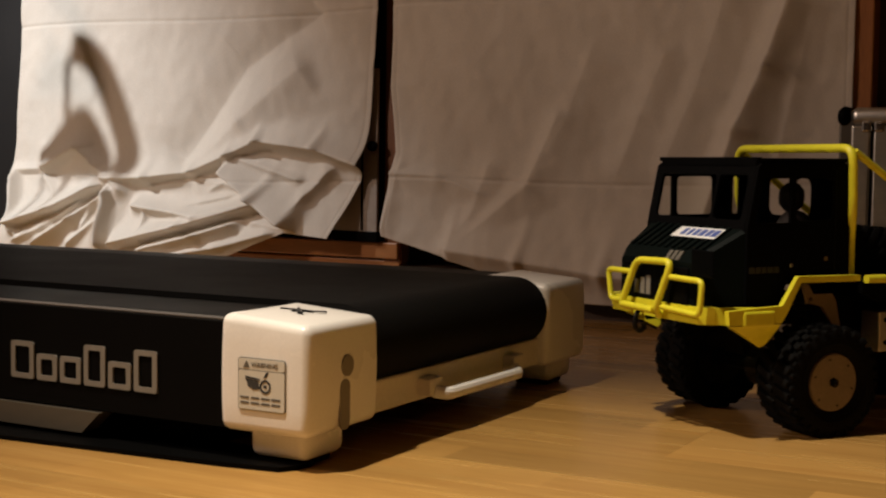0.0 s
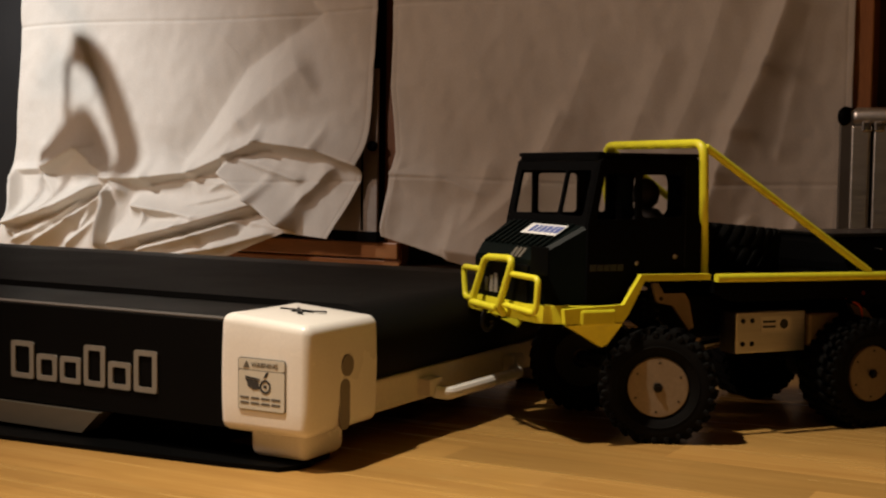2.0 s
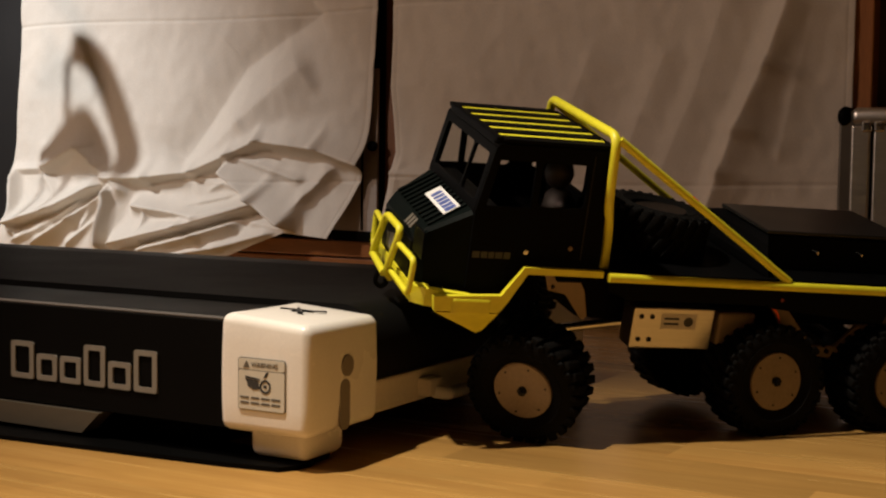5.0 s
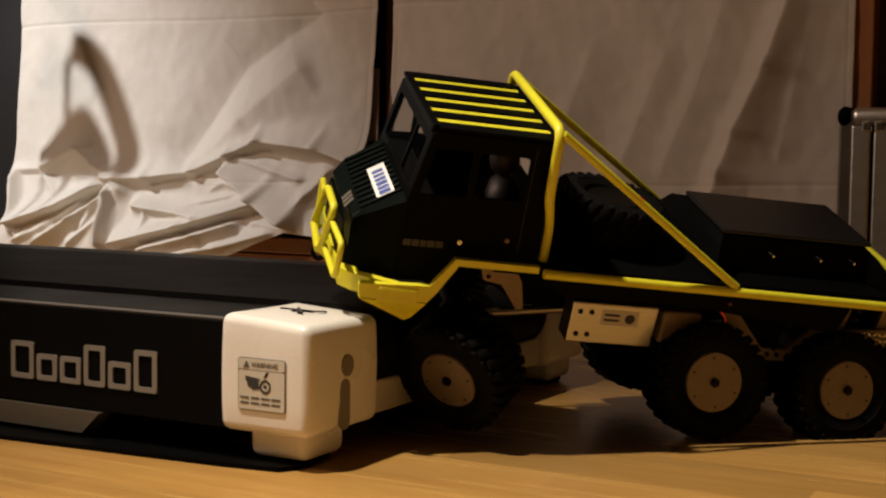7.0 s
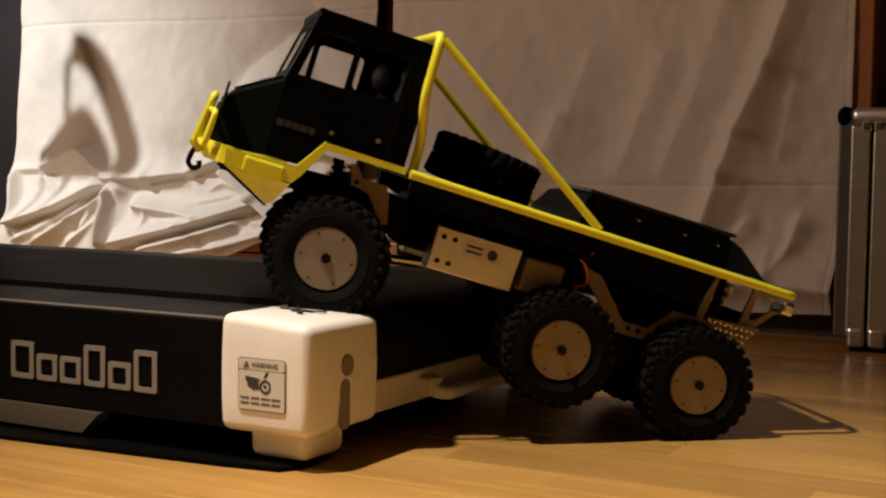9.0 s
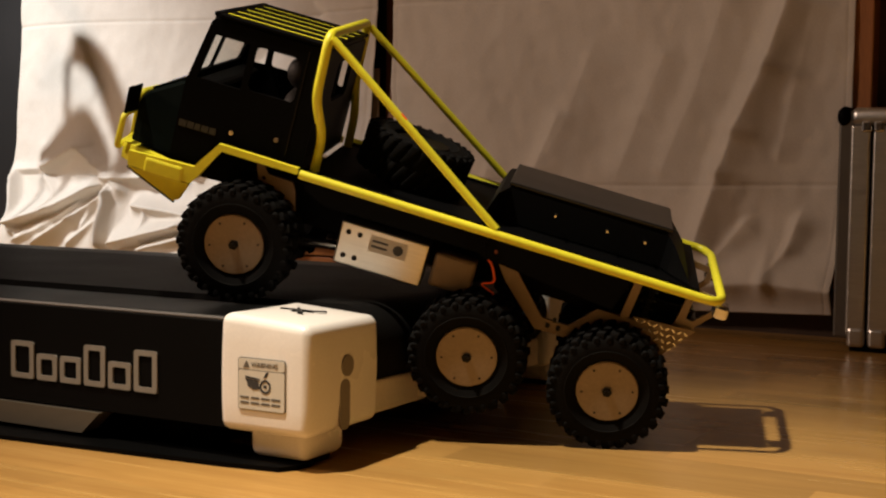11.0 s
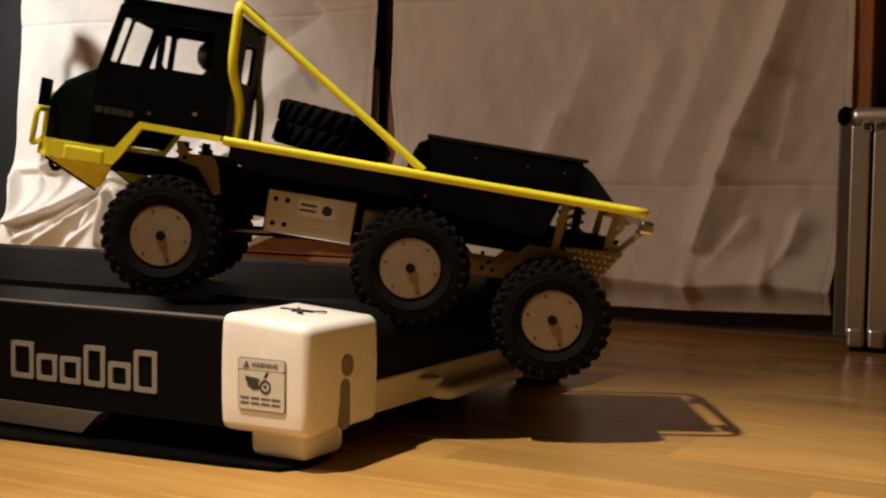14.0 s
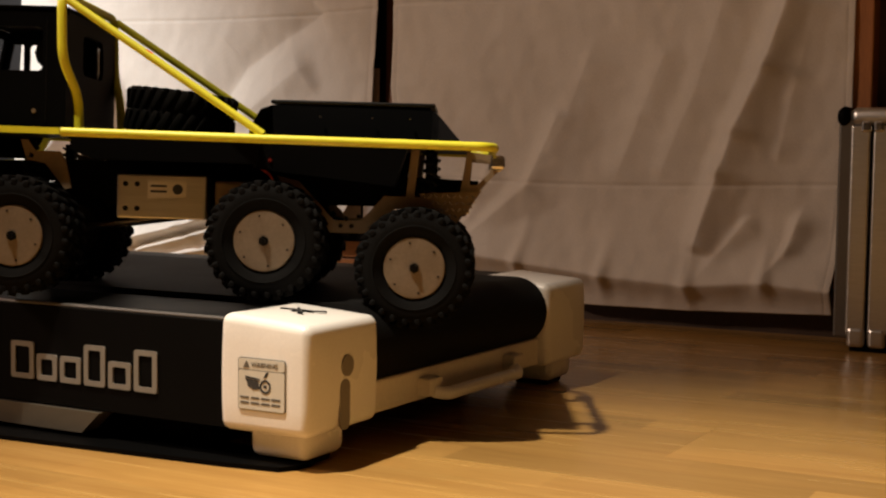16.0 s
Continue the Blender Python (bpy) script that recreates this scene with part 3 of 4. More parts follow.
    pict = plate([(-0.0815, 0.0945), (-0.062, 0.0925), (-0.062, 0.0905), (-0.081, 0.0925)], [], -0.0085, -0.0078, pict)
    ring = [(-0.0545 + 0.0075 * math.cos(a * 0.3142), 0.0845 + 0.0075 * math.sin(a * 0.3142)) for a in range(20)]
    hole = [(-0.0545 + 0.0052 * math.cos(a * 0.3142), 0.0845 + 0.0052 * math.sin(a * 0.3142)) for a in range(20)]
    pict = plate(ring, [hole], -0.0085, -0.0078, pict)
    pict = disc(0.0022, -0.0085, -0.0078, -0.0545, 0.0845, 12, 0, pict)
    pict = plate([(-0.057, 0.094), (-0.054, 0.094), (-0.050, 0.1), (-0.053, 0.1)], [], -0.0085, -0.0078, pict)
    part("pictogram", pict, INK, lab)
    word = bpy.data.curves.new("warning_word", "FONT")
    word.body, word.size, word.extrude = "WARNING", 0.0074, 0.0002
    ob = new("warning_word", word)
    me = bpy.data.meshes.new_from_object(ob)
    bpy.data.objects.remove(ob)
    me.materials.append(LABELINK)
    ob = new("warning_word", me)
    ob.parent = lab
    ob.matrix_basis = pose(-0.0735, -0.0083, 0.1045, 90, 0, 0)
    # maker's mark on the cap's top: plain crossed strokes
    mark = bmesh.new()
    for a, b, wd in (((-0.072, 0.052), (-0.040, 0.064), 0.004), ((-0.062, 0.070), (-0.042, 0.044), 0.006), ((-0.054, 0.046), (-0.030, 0.074), 0.004)):
        d = Vector((b[0] - a[0], b[1] - a[1], 0)).normalized()
        n = Vector((-d.y, d.x, 0)) * wd / 2
        vs = [mark.verts.new(Vector((*p, 0.1558 - 0.077 * (p[0] + 0.104) + 0.0018)) + o) for p, o in ((a, n * 0.3), (b, n), (b, -n), (a, -n * 0.3))]
        mark.faces.new(vs)
    made = bmesh.ops.extrude_face_region(mark, geom=mark.faces[:])
    for v in made["geom"]:
        if isinstance(v, bmesh.types.BMVert):
            v.co.z -= 0.0015
    part("maker_mark", mark, DIMINK, near, "dark crossed maker's mark")
    # maker's name on the side: plain bars of the letters' size
    x = -0.398
    for wd, h in ((0.034, 0.041), (0.030, 0.029), (0.030, 0.029), (0.030, 0.044), (0.031, 0.029), (0.031, 0.044)):
        part("letter_bar", plate(rounded_rect(x, x + wd, 0.0615, 0.0615 + h, 0.003), [rounded_rect(x + 0.0062, x + wd - 0.0062, 0.0670, 0.0615 + h - 0.0056, 0.002)], -0.0018, 0.001), GREYINK, tm, "plain grey letter-sized bar")
        x += wd + 0.0045
    # silver base shield
    part("base_shield", plate([(-0.50, 0.034), (-0.266, 0.034), (-0.292, 0.010), (-0.47, 0.010)], [], -0.004, 0.02), SILVER, tm, "silver-grey base shield")
    return tm


treadmill()


# ---- the toy truck; x forward, y to its left, z up; origin between the side tubes ----
TR = 0.0646


def tyre_mesh():
    """A tyre round the y axis: rounded casing, ribbed sidewalls, two staggered rows of slanted lugs with shoulders."""
    prof = [(0.034, -0.026), (0.036, -0.0275), (0.044, -0.0305), (0.0445, -0.0315), (0.0455, -0.0315), (0.046, -0.0308), (0.054, -0.0312), (0.0595, -0.028), (0.0612, -0.012), (0.0615, 0.0),
            (0.0612, 0.012), (0.0595, 0.028), (0.054, 0.0312), (0.046, 0.0308), (0.0455, 0.0315), (0.0445, 0.0315), (0.044, 0.0305), (0.036, 0.0275), (0.034, 0.026)]
    bm = lathe(prof, 56)
    n = 27
    for k in range(n):
        for side, half in ((1, 0), (-1, 0.5)):
            a = 2 * math.pi * (k + half) / n
            b2 = box(-0.0042, 0.0042, 0.0015, 0.0295, 0.0575, TR + 0.0002, 0.0011, 2)
            for v in b2.verts:   # lugs taper outwards and bend at the shoulder
                v.co.x *= 0.82 + 0.30 * v.co.y / 0.03 - 9.0 * (v.co.z - 0.0605)
            turned(b2, Matrix.Rotation(-0.35, 4, "Z"))
            b3 = box(-0.0032, 0.0032, 0.0262, 0.0316, 0.0545, 0.0620, 0.0014, 1, b2)
            if side < 0:
                turned(b3, Matrix.Rotation(math.pi, 4, "Z"))
            turned(b3, Matrix.Rotation(a, 4, "Y"))
            joined(bm, b3)
    return bm


def add_wheel(truck, name="wheel"):
    hub = part(name, lathe([(0.012, -0.022), (0.034, -0.026), (0.034, 0.018), (0.012, 0.014)], 32), DARKMETAL, truck, smooth=True)
    part("tyre", tyre_mesh(), RUBBER, hub, "black rubber off-road tyre with block tread", smooth=True)
    rim = part("rim", disc(0.0330, 0.018, 0.0285, 0, 0, 48, 0.0012), DISC, hub, "worn bare aluminium rim disc", smooth=True)
    part("axle_nut", disc(0.0056, 0.028, 0.0312, 0, 0, 6), DARKMETAL, rim)
    part("axle_end", disc(0.0026, 0.031, 0.0340, 0, 0, 12), DARKMETAL, rim)
    for k in range(6):
        a = math.pi / 3 * k + 0.3
        part("bolt", disc(0.0013, 0.028, 0.0291, 0.0272 * math.cos(a), 0.0272 * math.sin(a), 8), DARKMETAL, rim)
    return hub


def build_truck():
    truck = empty("toy_truck", Matrix(), "black six-wheeled toy truck with yellow tube frame", "toy truck")
    # cab
    outline = [(0.006, 0.0), (0.006, 0.129), (0.010, 0.132), (0.134, 0.132), (0.1385, 0.128), (0.153, 0.058), (0.153, -0.026), (0.108, -0.026), (0.092, 0.004)]
    window = rounded_rect(0.032, 0.085, 0.067, 0.115, 0.006)
    vent = [(0.092, 0.115), (0.092, 0.065), (0.142, 0.065), (0.132, 0.115)]
    for sgn in (1, -1):
        y0, y1 = (0.094, 0.099) if sgn > 0 else (-0.099, -0.094)
        side = part("cab_side", plate(outline, [window, vent] if sgn > 0 else [rounded_rect(0.015, 0.027, 0.067, 0.115, 0.004), rounded_rect(0.056, 0.112, 0.067, 0.115, 0.005), [(0.132, 0.115), (0.119, 0.115), (0.119, 0.067), (0.142, 0.066)]], y0, y1), BODY, truck)
        part("door_seam", plate([(0.027, 0.010), (0.0285, 0.010), (0.0285, 0.125), (0.027, 0.125)], [], y0 - 0.0005, y1 + 0.0005), DARKMETAL, side)
        for x, z, rad, mt in ((0.091, 0.0165, 0.0026, STEEL), (0.041, 0.0230, 0.0026, STEEL if sgn < 0 else TAN)):
            part("bolt", disc(rad, min(y0, y1) - 0.002, max(y0, y1) + 0.002, x, z, 12, 0.001), mt, side)
        xx = 0.150
        for wd in (0.008, 0.007, 0.006, 0.008, 0.007):
            part("letter_bar", plate([(xx - wd, 0.0085), (xx, 0.0085), (xx, 0.0155), (xx - wd, 0.0155)], [], y0 - 0.0006, y1 + 0.0006), DIMINK, side, "faint grey lettering bar")
            xx -= wd + 0.0015
    roof = part("roof", turned(plate(rounded_rect(0.006, 0.138, -0.097, 0.097, 0.010), [], -0.003, 0.003), Matrix.Translation((0.001, 0, 0.1325)) @ Matrix.Rotation(math.pi / 2, 4, "X")), BODY, truck)
    for k in range(5):
        y = -0.072 + 0.036 * k
        part("roof_stripe", box(0.010, 0.132, y - 0.0046, y + 0.0046, 0.1350, 0.1372, 0.0006), YELLOW, roof, "yellow roof stripe")
    for k in range(6):
        y = -0.090 + 0.036 * k
        part("roof_rib", box(0.010, 0.132, y - 0.0105, y + 0.0105, 0.1350, 0.1380, 0.0012), BODY, roof)
    part("roof_lip", box(0.004, 0.011, -0.096, 0.096, 0.1340, 0.1375, 0.0012), BODY, roof)
    part("roof_lip", box(0.131, 0.139, -0.096, 0.096, 0.1340, 0.1390, 0.0015), BODY, roof)
    back = plate([(-0.094, 0.0), (0.094, 0.0), (0.094, 0.131), (-0.094, 0.131)], [rounded_rect(-0.046, 0.036, 0.068, 0.114, 0.010)], -0.0025, 0.0025)
    part("cab_back", turned(back, Matrix.Translation((0.0085, 0, 0)) @ Matrix.Rotation(math.pi / 2, 4, "Z")), BODY, truck)
    # windscreen frame, leaning back
    lean = math.atan2(0.016, 0.075)
    ws = plate([(-0.094, 0.0), (0.094, 0.0), (0.094, 0.074), (-0.094, 0.074)], [rounded_rect(-0.084, 0.026, 0.012, 0.064, 0.005), rounded_rect(0.031, 0.084, 0.012, 0.064, 0.005)], -0.002, 0.002)
    wm = Matrix.Translation((0.152, 0, 0.056)) @ Matrix.Rotation(-lean, 4, "Y") @ Matrix.Rotation(math.pi / 2, 4, "Z")
    frame_ob = part("windscreen_frame", turned(ws, wm), BODY, truck)
    pane = part("windscreen", turned(plate([(-0.084, 0.008), (0.084, 0.008), (0.084, 0.067), (-0.084, 0.067)], [], -0.0006, 0.0006), wm), GLASS, frame_ob, "clear acrylic windscreen")
    pane.visible_shadow = False
    # hood: sloping, ribbed, tapering to the nose
    bm = bmesh.new()
    rings = []
    for x, hw, zt, zb in ((0.150, 0.096, 0.060, -0.026), (0.196, 0.080, 0.032, -0.030), (0.206, 0.074, 0.020, -0.034)):
        rings.append([bm.verts.new(v) for v in ((x, -hw, zb), (x, -hw, zt - 0.004), (x, -hw + 0.005, zt), (x, hw - 0.005, zt), (x, hw, zt - 0.004), (x, hw, zb))])
    for a, b in zip(rings, rings[1:]):
        for i in range(6):
            bm.faces.new((a[i], a[(i + 1) % 6], b[(i + 1) % 6], b[i]))
    bm.faces.new(rings[0])
    bm.faces.new(rings[-1])
    hood = part("hood", bm, HOOD, truck, "dark ribbed hood")
    slope = Matrix.Translation((0.174, 0, 0.0462)) @ Matrix.Rotation(math.atan2(0.028, 0.046), 4, "Y")
    for k in range(11):
        y = -0.070 + 0.014 * k
        part("hood_rib", turned(box(-0.023, 0.024, y - 0.0032, y + 0.0032, -0.001, 0.0022, 0.0012), slope), HOOD, hood)
    st = part("sticker", turned(box(-0.016, 0.004, -0.012, 0.072, 0.0024, 0.0030), slope), PAPER, hood, "white sticker with blue print")
    for k, wd in enumerate((0.011, 0.009, 0.010, 0.009, 0.008, 0.009)):
        y = 0.065 - 0.0118 * k
        part("letter_bar", turned(box(-0.0125, 0.000, y - wd / 2, y + wd / 2 - 0.001, 0.0029, 0.0034), slope), BLUEINK, st, "blue lettering bar")
    for k in range(3):
        part("letter_bar", turned(box(-0.0065, 0.0065, 0.016 + 0.010 * k, 0.023 + 0.010 * k, 0.0, 0.0012), Matrix.Translation((0.201, 0, 0.026)) @ Matrix.Rotation(0.876, 4, "Y")), LABELINK, hood, "grey lettering bar")
    grille = part("grille", box(0.204, 0.209, -0.066, 0.066, -0.030, 0.014, 0.002), BLACK, truck)
    for k in range(3):
        part("letter_bar", box(0.2085, 0.2095, -0.040 + 0.012 * k, -0.031 + 0.012 * k, -0.022, -0.006 + 0.003 * k), GREYINK, grille, "grey lettering bar")
    part("cab_floor", box(0.012, 0.150, -0.093, 0.093, 0.0, 0.005), BLACK, truck)
    part("seat", box(0.020, 0.060, -0.07, 0.07, 0.005, 0.040, 0.008), BLACK, truck)
    part("dashboard", box(0.120, 0.148, -0.09, 0.09, 0.03, 0.062, 0.006), BLACK, truck)
    # bumper, front guard and skirts
    bp = turned(plate([(0.196, -0.100), (0.209, -0.088), (0.212, 0.0), (0.209, 0.088), (0.196, 0.100), (0.150, 0.118), (0.150, 0.110), (0.190, 0.092), (0.190, -0.092), (0.150, -0.110), (0.150, -0.118)], [], 0.028, 0.047), Matrix.Rotation(math.pi / 2, 4, "X"))
    for v in bp.verts:
        v.co.z = v.co.z if v.co.z < 0 else -v.co.z
    part("bumper", bp, YELLOW, truck, "yellow steel front bumper")
    for sgn in (1, -1):
        y0, y1 = (0.112, 0.119) if sgn > 0 else (-0.119, -0.112)
        sk = plate([(0.192, -0.030), (0.190, -0.0460), (0.1185, -0.0460), (0.111, -0.036), (0.092, -0.002), (0.006, -0.0025), (0.006, 0.0045), (0.096, 0.0055), (0.118, -0.027), (0.150, -0.028)], [], y0, y1)
        skirt = part("skirt", sk, YELLOW, truck, "yellow folded fender skirt")
        low = plate([(0.189, -0.0472), (0.136, -0.0745), (0.130, -0.0705), (0.1190, -0.0472)], [], y0, y1)
        for v in low.verts:   # the lower flap is bent inwards
            v.co.y += sgn * 0.55 * (v.co.z + 0.0472)
        part("skirt_flap", low, YELLOW, skirt, "yellow flap bent inwards under the skirt")
        part("skirt_box", box(0.128, 0.172, min(y0, y1) - 0.002, max(y0, y1) + 0.002, -0.049, -0.031, 0.003), YELLOW, truck)
        part("skirt_edge", tube([(0.191, (y0 + y1) / 2, -0.0485), (0.136, (y0 + y1) / 2 - sgn * 0.015, -0.0765)], 0.0014, 0, 6), BLACK, truck)
    guard = part("front_guard", tube([(0.214, -0.046, -0.040), (0.222, -0.048, -0.035), (0.216, -0.026, 0.018), (0.216, 0.045, 0.020), (0.222, 0.022, -0.036), (0.214, 0.020, -0.044)], 0.0042, 0.012), YELLOW, truck, "yellow tube front guard", smooth=True)
    part("guard_hoop", tube([(0.218, -0.050, -0.032), (0.214, -0.084, -0.034), (0.212, -0.094, 0.002), (0.216, -0.034, 0.003)], 0.0034, 0.008), YELLOW, guard, smooth=True)
    part("guard_hoop", tube([(0.218, 0.024, -0.032), (0.214, 0.096, -0.036), (0.212, 0.098, 0.002), (0.216, 0.038, 0.003)], 0.0034, 0.008), YELLOW, guard, smooth=True)
    part("guard_bar", tube([(0.222, -0.048, -0.036), (0.224, 0.022, -0.037)], 0.0042, 0), YELLOW, guard, smooth=True)
    part("marker_flap", box(0.2065, 0.2085, 0.072, 0.112, 0.006, 0.036, 0.0006, 1), BLACK, truck, "small black upright flap")
    part("tow_hook", tube([(0.214, -0.018, -0.038), (0.221, -0.018, -0.046), (0.223, -0.018, -0.061), (0.216, -0.018, -0.067), (0.209, -0.018, -0.062), (0.211, -0.018, -0.056)], 0.0030, 0.005, 8), DARKMETAL, truck, "dark steel tow hook", smooth=True)
    # roll hoop, struts and side tubes
    part("roll_hoop", tube([(-0.006, 0.088, 0.000), (-0.005, 0.088, 0.040), (0.008, 0.106, 0.080), (0.010, 0.106, 0.150), (0.010, -0.106, 0.150), (0.008, -0.106, 0.080), (-0.005, -0.088, 0.040), (-0.006, -0.088, 0.000)], 0.0052, 0.016), YELLOW, truck, "yellow tube roll hoop", smooth=True)
    for sgn in (1, -1):
        y = 0.124 * sgn
        part("strut", tube([(0.006, 0.104 * sgn, 0.146), (-0.216, y - 0.002 * sgn, 0.003)], 0.0045, 0), YELLOW, truck, "yellow tube strut", smooth=True)
        if sgn > 0:
            part("strut_tape", tube([(-0.0835, 0.1107, 0.0885), (-0.0905, 0.1113, 0.0840)], 0.0047, 0), ORANGE, truck, "orange tape mark")
    part("side_tube", tube([(0.002, 0.124, 0.0), (-0.457, 0.124, -0.004), (-0.466, 0.10, -0.004), (-0.466, -0.10, -0.004), (-0.457, -0.124, -0.004), (0.002, -0.124, 0.0)], 0.0050, 0.012), YELLOW, truck, "yellow tube rail round the bed", smooth=True)
    # bed: side panels, floor, rear cover
    for sgn in (1, -1):
        y0, y1 = (0.104, 0.112) if sgn > 0 else (-0.112, -0.104)
        part("bed_side", plate([(-0.004, 0.002), (-0.210, 0.002), (-0.210, -0.029), (-0.030, -0.029), (-0.004, -0.018)], [], y0, y1), BODY, truck)
        part("side_tank", plate([(-0.206, -0.005), (-0.372, -0.005), (-0.358, -0.049), (-0.206, -0.034)], [], sgn * 0.078, sgn * 0.106), BODY, truck)
    part("bed_floor", box(-0.440, 0.0, -0.106, 0.106, -0.006, 0.0), BODY, truck)
    cv = bmesh.new()
    rings = []
    for x, hw, zt, zb in ((-0.198, 0.102, 0.012, 0.002), (-0.206, 0.080, 0.034, 0.002), (-0.216, 0.060, 0.040, 0.002), (-0.396, 0.060, 0.038, 0.002), (-0.404, 0.074, 0.032, 0.002), (-0.428, 0.104, 0.004, 0.002)):
        rings.append([cv.verts.new(v) for v in ((x, -hw - 0.006, zb), (x, -hw, zt - 0.001), (x, hw, zt - 0.001), (x, hw + 0.006, zb))])
    for a, b in zip(rings, rings[1:]):
        for i in range(4):
            cv.faces.new((a[i], a[(i + 1) % 4], b[(i + 1) % 4], b[i]))
    cv.faces.new(rings[0])
    cv.faces.new(rings[-1])
    cover = part("bed_cover", cv, BODY, truck, "black hard bed cover")
    part("lid_gap", box(-0.394, -0.222, -0.056, 0.056, 0.036, 0.0405), BLACK, cover)
    part("cover_lid", box(-0.399, -0.214, -0.0605, 0.0605, 0.0405, 0.0450, 0.0015), SATIN, cover, "satin black lid")
    for x in (-0.272, -0.330, -0.372):
        part("bolt", disc(0.0013, 0.068, 0.0800, x, 0.026, 10), STEEL, cover)
    # spare tyre lying in the bed
    spare = part("spare_tyre", turned(tyre_mesh(), Matrix.Translation((-0.100, 0, 0.0285)) @ Matrix.Rotation(-0.09, 4, "Y") @ Matrix.Rotation(math.pi / 2, 4, "X") @ Matrix.Diagonal((0.98, 0.82, 0.98, 1))), RUBBER, truck, "black spare tyre lying in the bed", smooth=True)
    part("spare_disc", turned(disc(0.034, -0.018, 0.018, 0, 0, 32, 0.003), Matrix.Translation((-0.104, 0, 0.031)) @ Matrix.Rotation(math.pi / 2, 4, "X")), DARKMETAL, spare)
    # side boxes
    for sgn in (1, -1):
        y0, y1 = (0.060, 0.091) if sgn > 0 else (-0.091, -0.060)
        bx = part("battery_box", box(-0.150, -0.050, y0, y1, -0.092, -0.043, 0.002), ALU, truck, "bare aluminium battery box")
        yo = y1 if sgn > 0 else y0
        for x in (-0.060, -0.073):
            for z in (-0.054, -0.081):
                part("screw", disc(0.0030, yo - 0.001, yo + 0.0016, x, z, 12, 0.0008), DARKMETAL, bx)
        ta = part("sticker", box(-0.128, -0.085, yo - 0.0006, yo + 0.0006, -0.068, -0.050), PALE, bx, "faded sticker with small print")
        for z in (-0.057, -0.063):
            part("text_bar", box(-0.106, -0.088, yo - 0.0010, yo + 0.0010, z, z + 0.0026), INK, ta)
        part("emblem", disc(0.0058, yo - 0.0010, yo + 0.0010, -0.118, -0.059, 14), DIMINK, ta)
        part("side_block", box(-0.205, -0.158, y0, y1 - 0.004, -0.088, -0.048, 0.004), TAN, truck, "tan side block")
    # chassis
    for sgn in (1, -1):
        y0, y1 = (0.040, 0.045) if sgn > 0 else (-0.045, -0.040)
        rail = plate([(0.190, -0.034), (0.190, -0.056), (0.030, -0.052), (0.0, -0.072), (-0.200, -0.072), (-0.440, -0.072), (-0.450, -0.040), (-0.200, -0.032), (0.0, -0.028)], [], y0, y1)
        part("chassis_rail", rail, BODY, truck, "black chassis rail")
        # tandem frame brackets
        arm = plate([(-0.225, -0.040), (-0.250, -0.046), (-0.290, -0.088), (-0.320, -0.088), (-0.345, -0.060), (-0.440, -0.060), (-0.440, -0.072), (-0.350, -0.074), (-0.325, -0.102), (-0.285, -0.102), (-0.240, -0.060)], [], sgn * 0.074, sgn * 0.079)
        br = part("tandem_bracket", arm, TAN, truck, "tan pierced bracket")
        for x, z in ((-0.298, -0.094), (-0.310, -0.094), (-0.304, -0.086)):
            part("bolt", disc(0.0026, sgn * 0.078, sgn * 0.082, x, z, 10), DARKMETAL, br)
        part("upright", plate([(-0.375, -0.008), (-0.384, -0.008), (-0.379, -0.060), (-0.370, -0.060)], [], sgn * 0.080, sgn * 0.086), TAN, truck)
        part("fender_bracket", plate([(0.060, -0.008), (0.053, -0.030), (0.032, -0.034), (0.010, -0.062), (0.003, -0.060), (0.010, -0.030), (0.016, -0.020), (0.044, -0.020), (0.052, -0.008)], [[(0.048 + 0.0028 * math.cos(a), -0.0255 + 0.0028 * math.sin(a)) for a in (0, 1.05, 2.1, 3.15, 4.2, 5.25)]], sgn * 0.080, sgn * 0.084), TAN, truck, "tan pierced bracket")
        part("blue_link", tube([(-0.268, sgn * 0.066, -0.090), (-0.292, sgn * 0.070, -0.094)], 0.0035, 0, 10), BLUE, truck, "blue anodised link end", smooth=True)
        for x, ztop, zbot in ((0.052, -0.012, -0.075), (-0.395, -0.010, -0.090)):
            spring = tube([(x + 0.008 * math.cos(a * 0.7), sgn * 0.070 + 0.008 * math.sin(a * 0.7), ztop + (zbot - ztop) * a / 70) for a in range(71)], 0.0013, 0, 6)
            sh = part("shock_spring", spring, DARKMETAL, truck, "dark coil spring", smooth=True)
            part("shock_body", tube([(x, sgn * 0.070, ztop + 0.004), (x, sgn * 0.070, zbot - 0.004)], 0.005, 0, 12), BLACK, sh)
        part("wire", tube([(-0.206, sgn * 0.096, -0.030), (-0.222, sgn * 0.103, -0.040), (-0.230, sgn * 0.098, -0.060), (-0.214, sgn * 0.096, -0.066), (-0.232, sgn * 0.092, -0.074)], 0.0013, 0.006, 6), ORANGE, truck, "orange wire")
        part("tail_light", disc(0.0020, sgn * 0.102, sgn * 0.108, -0.222, -0.024, 14, 0.0006), RED, truck, "red round lamp")
    for x in (0.052, -0.2173, -0.3789):
        ax = part("axle", tube([(x, -0.085, -0.114), (x, 0.085, -0.114)], 0.0085, 0), DARKMETAL, truck)
        part("differential", turned(disc(0.024, -0.017, 0.017, 0, 0, 24, 0.006), Matrix.Translation((x, 0.01, -0.114))), DARKMETAL, ax)
    part("gearbox", box(-0.19, -0.02, -0.035, 0.035, -0.080, -0.02, 0.006), BLACK, truck)
    part("driveshaft", tube([(-0.20, 0.0, -0.075), (0.04, 0.0, -0.110)], 0.006, 0), STEEL, truck)
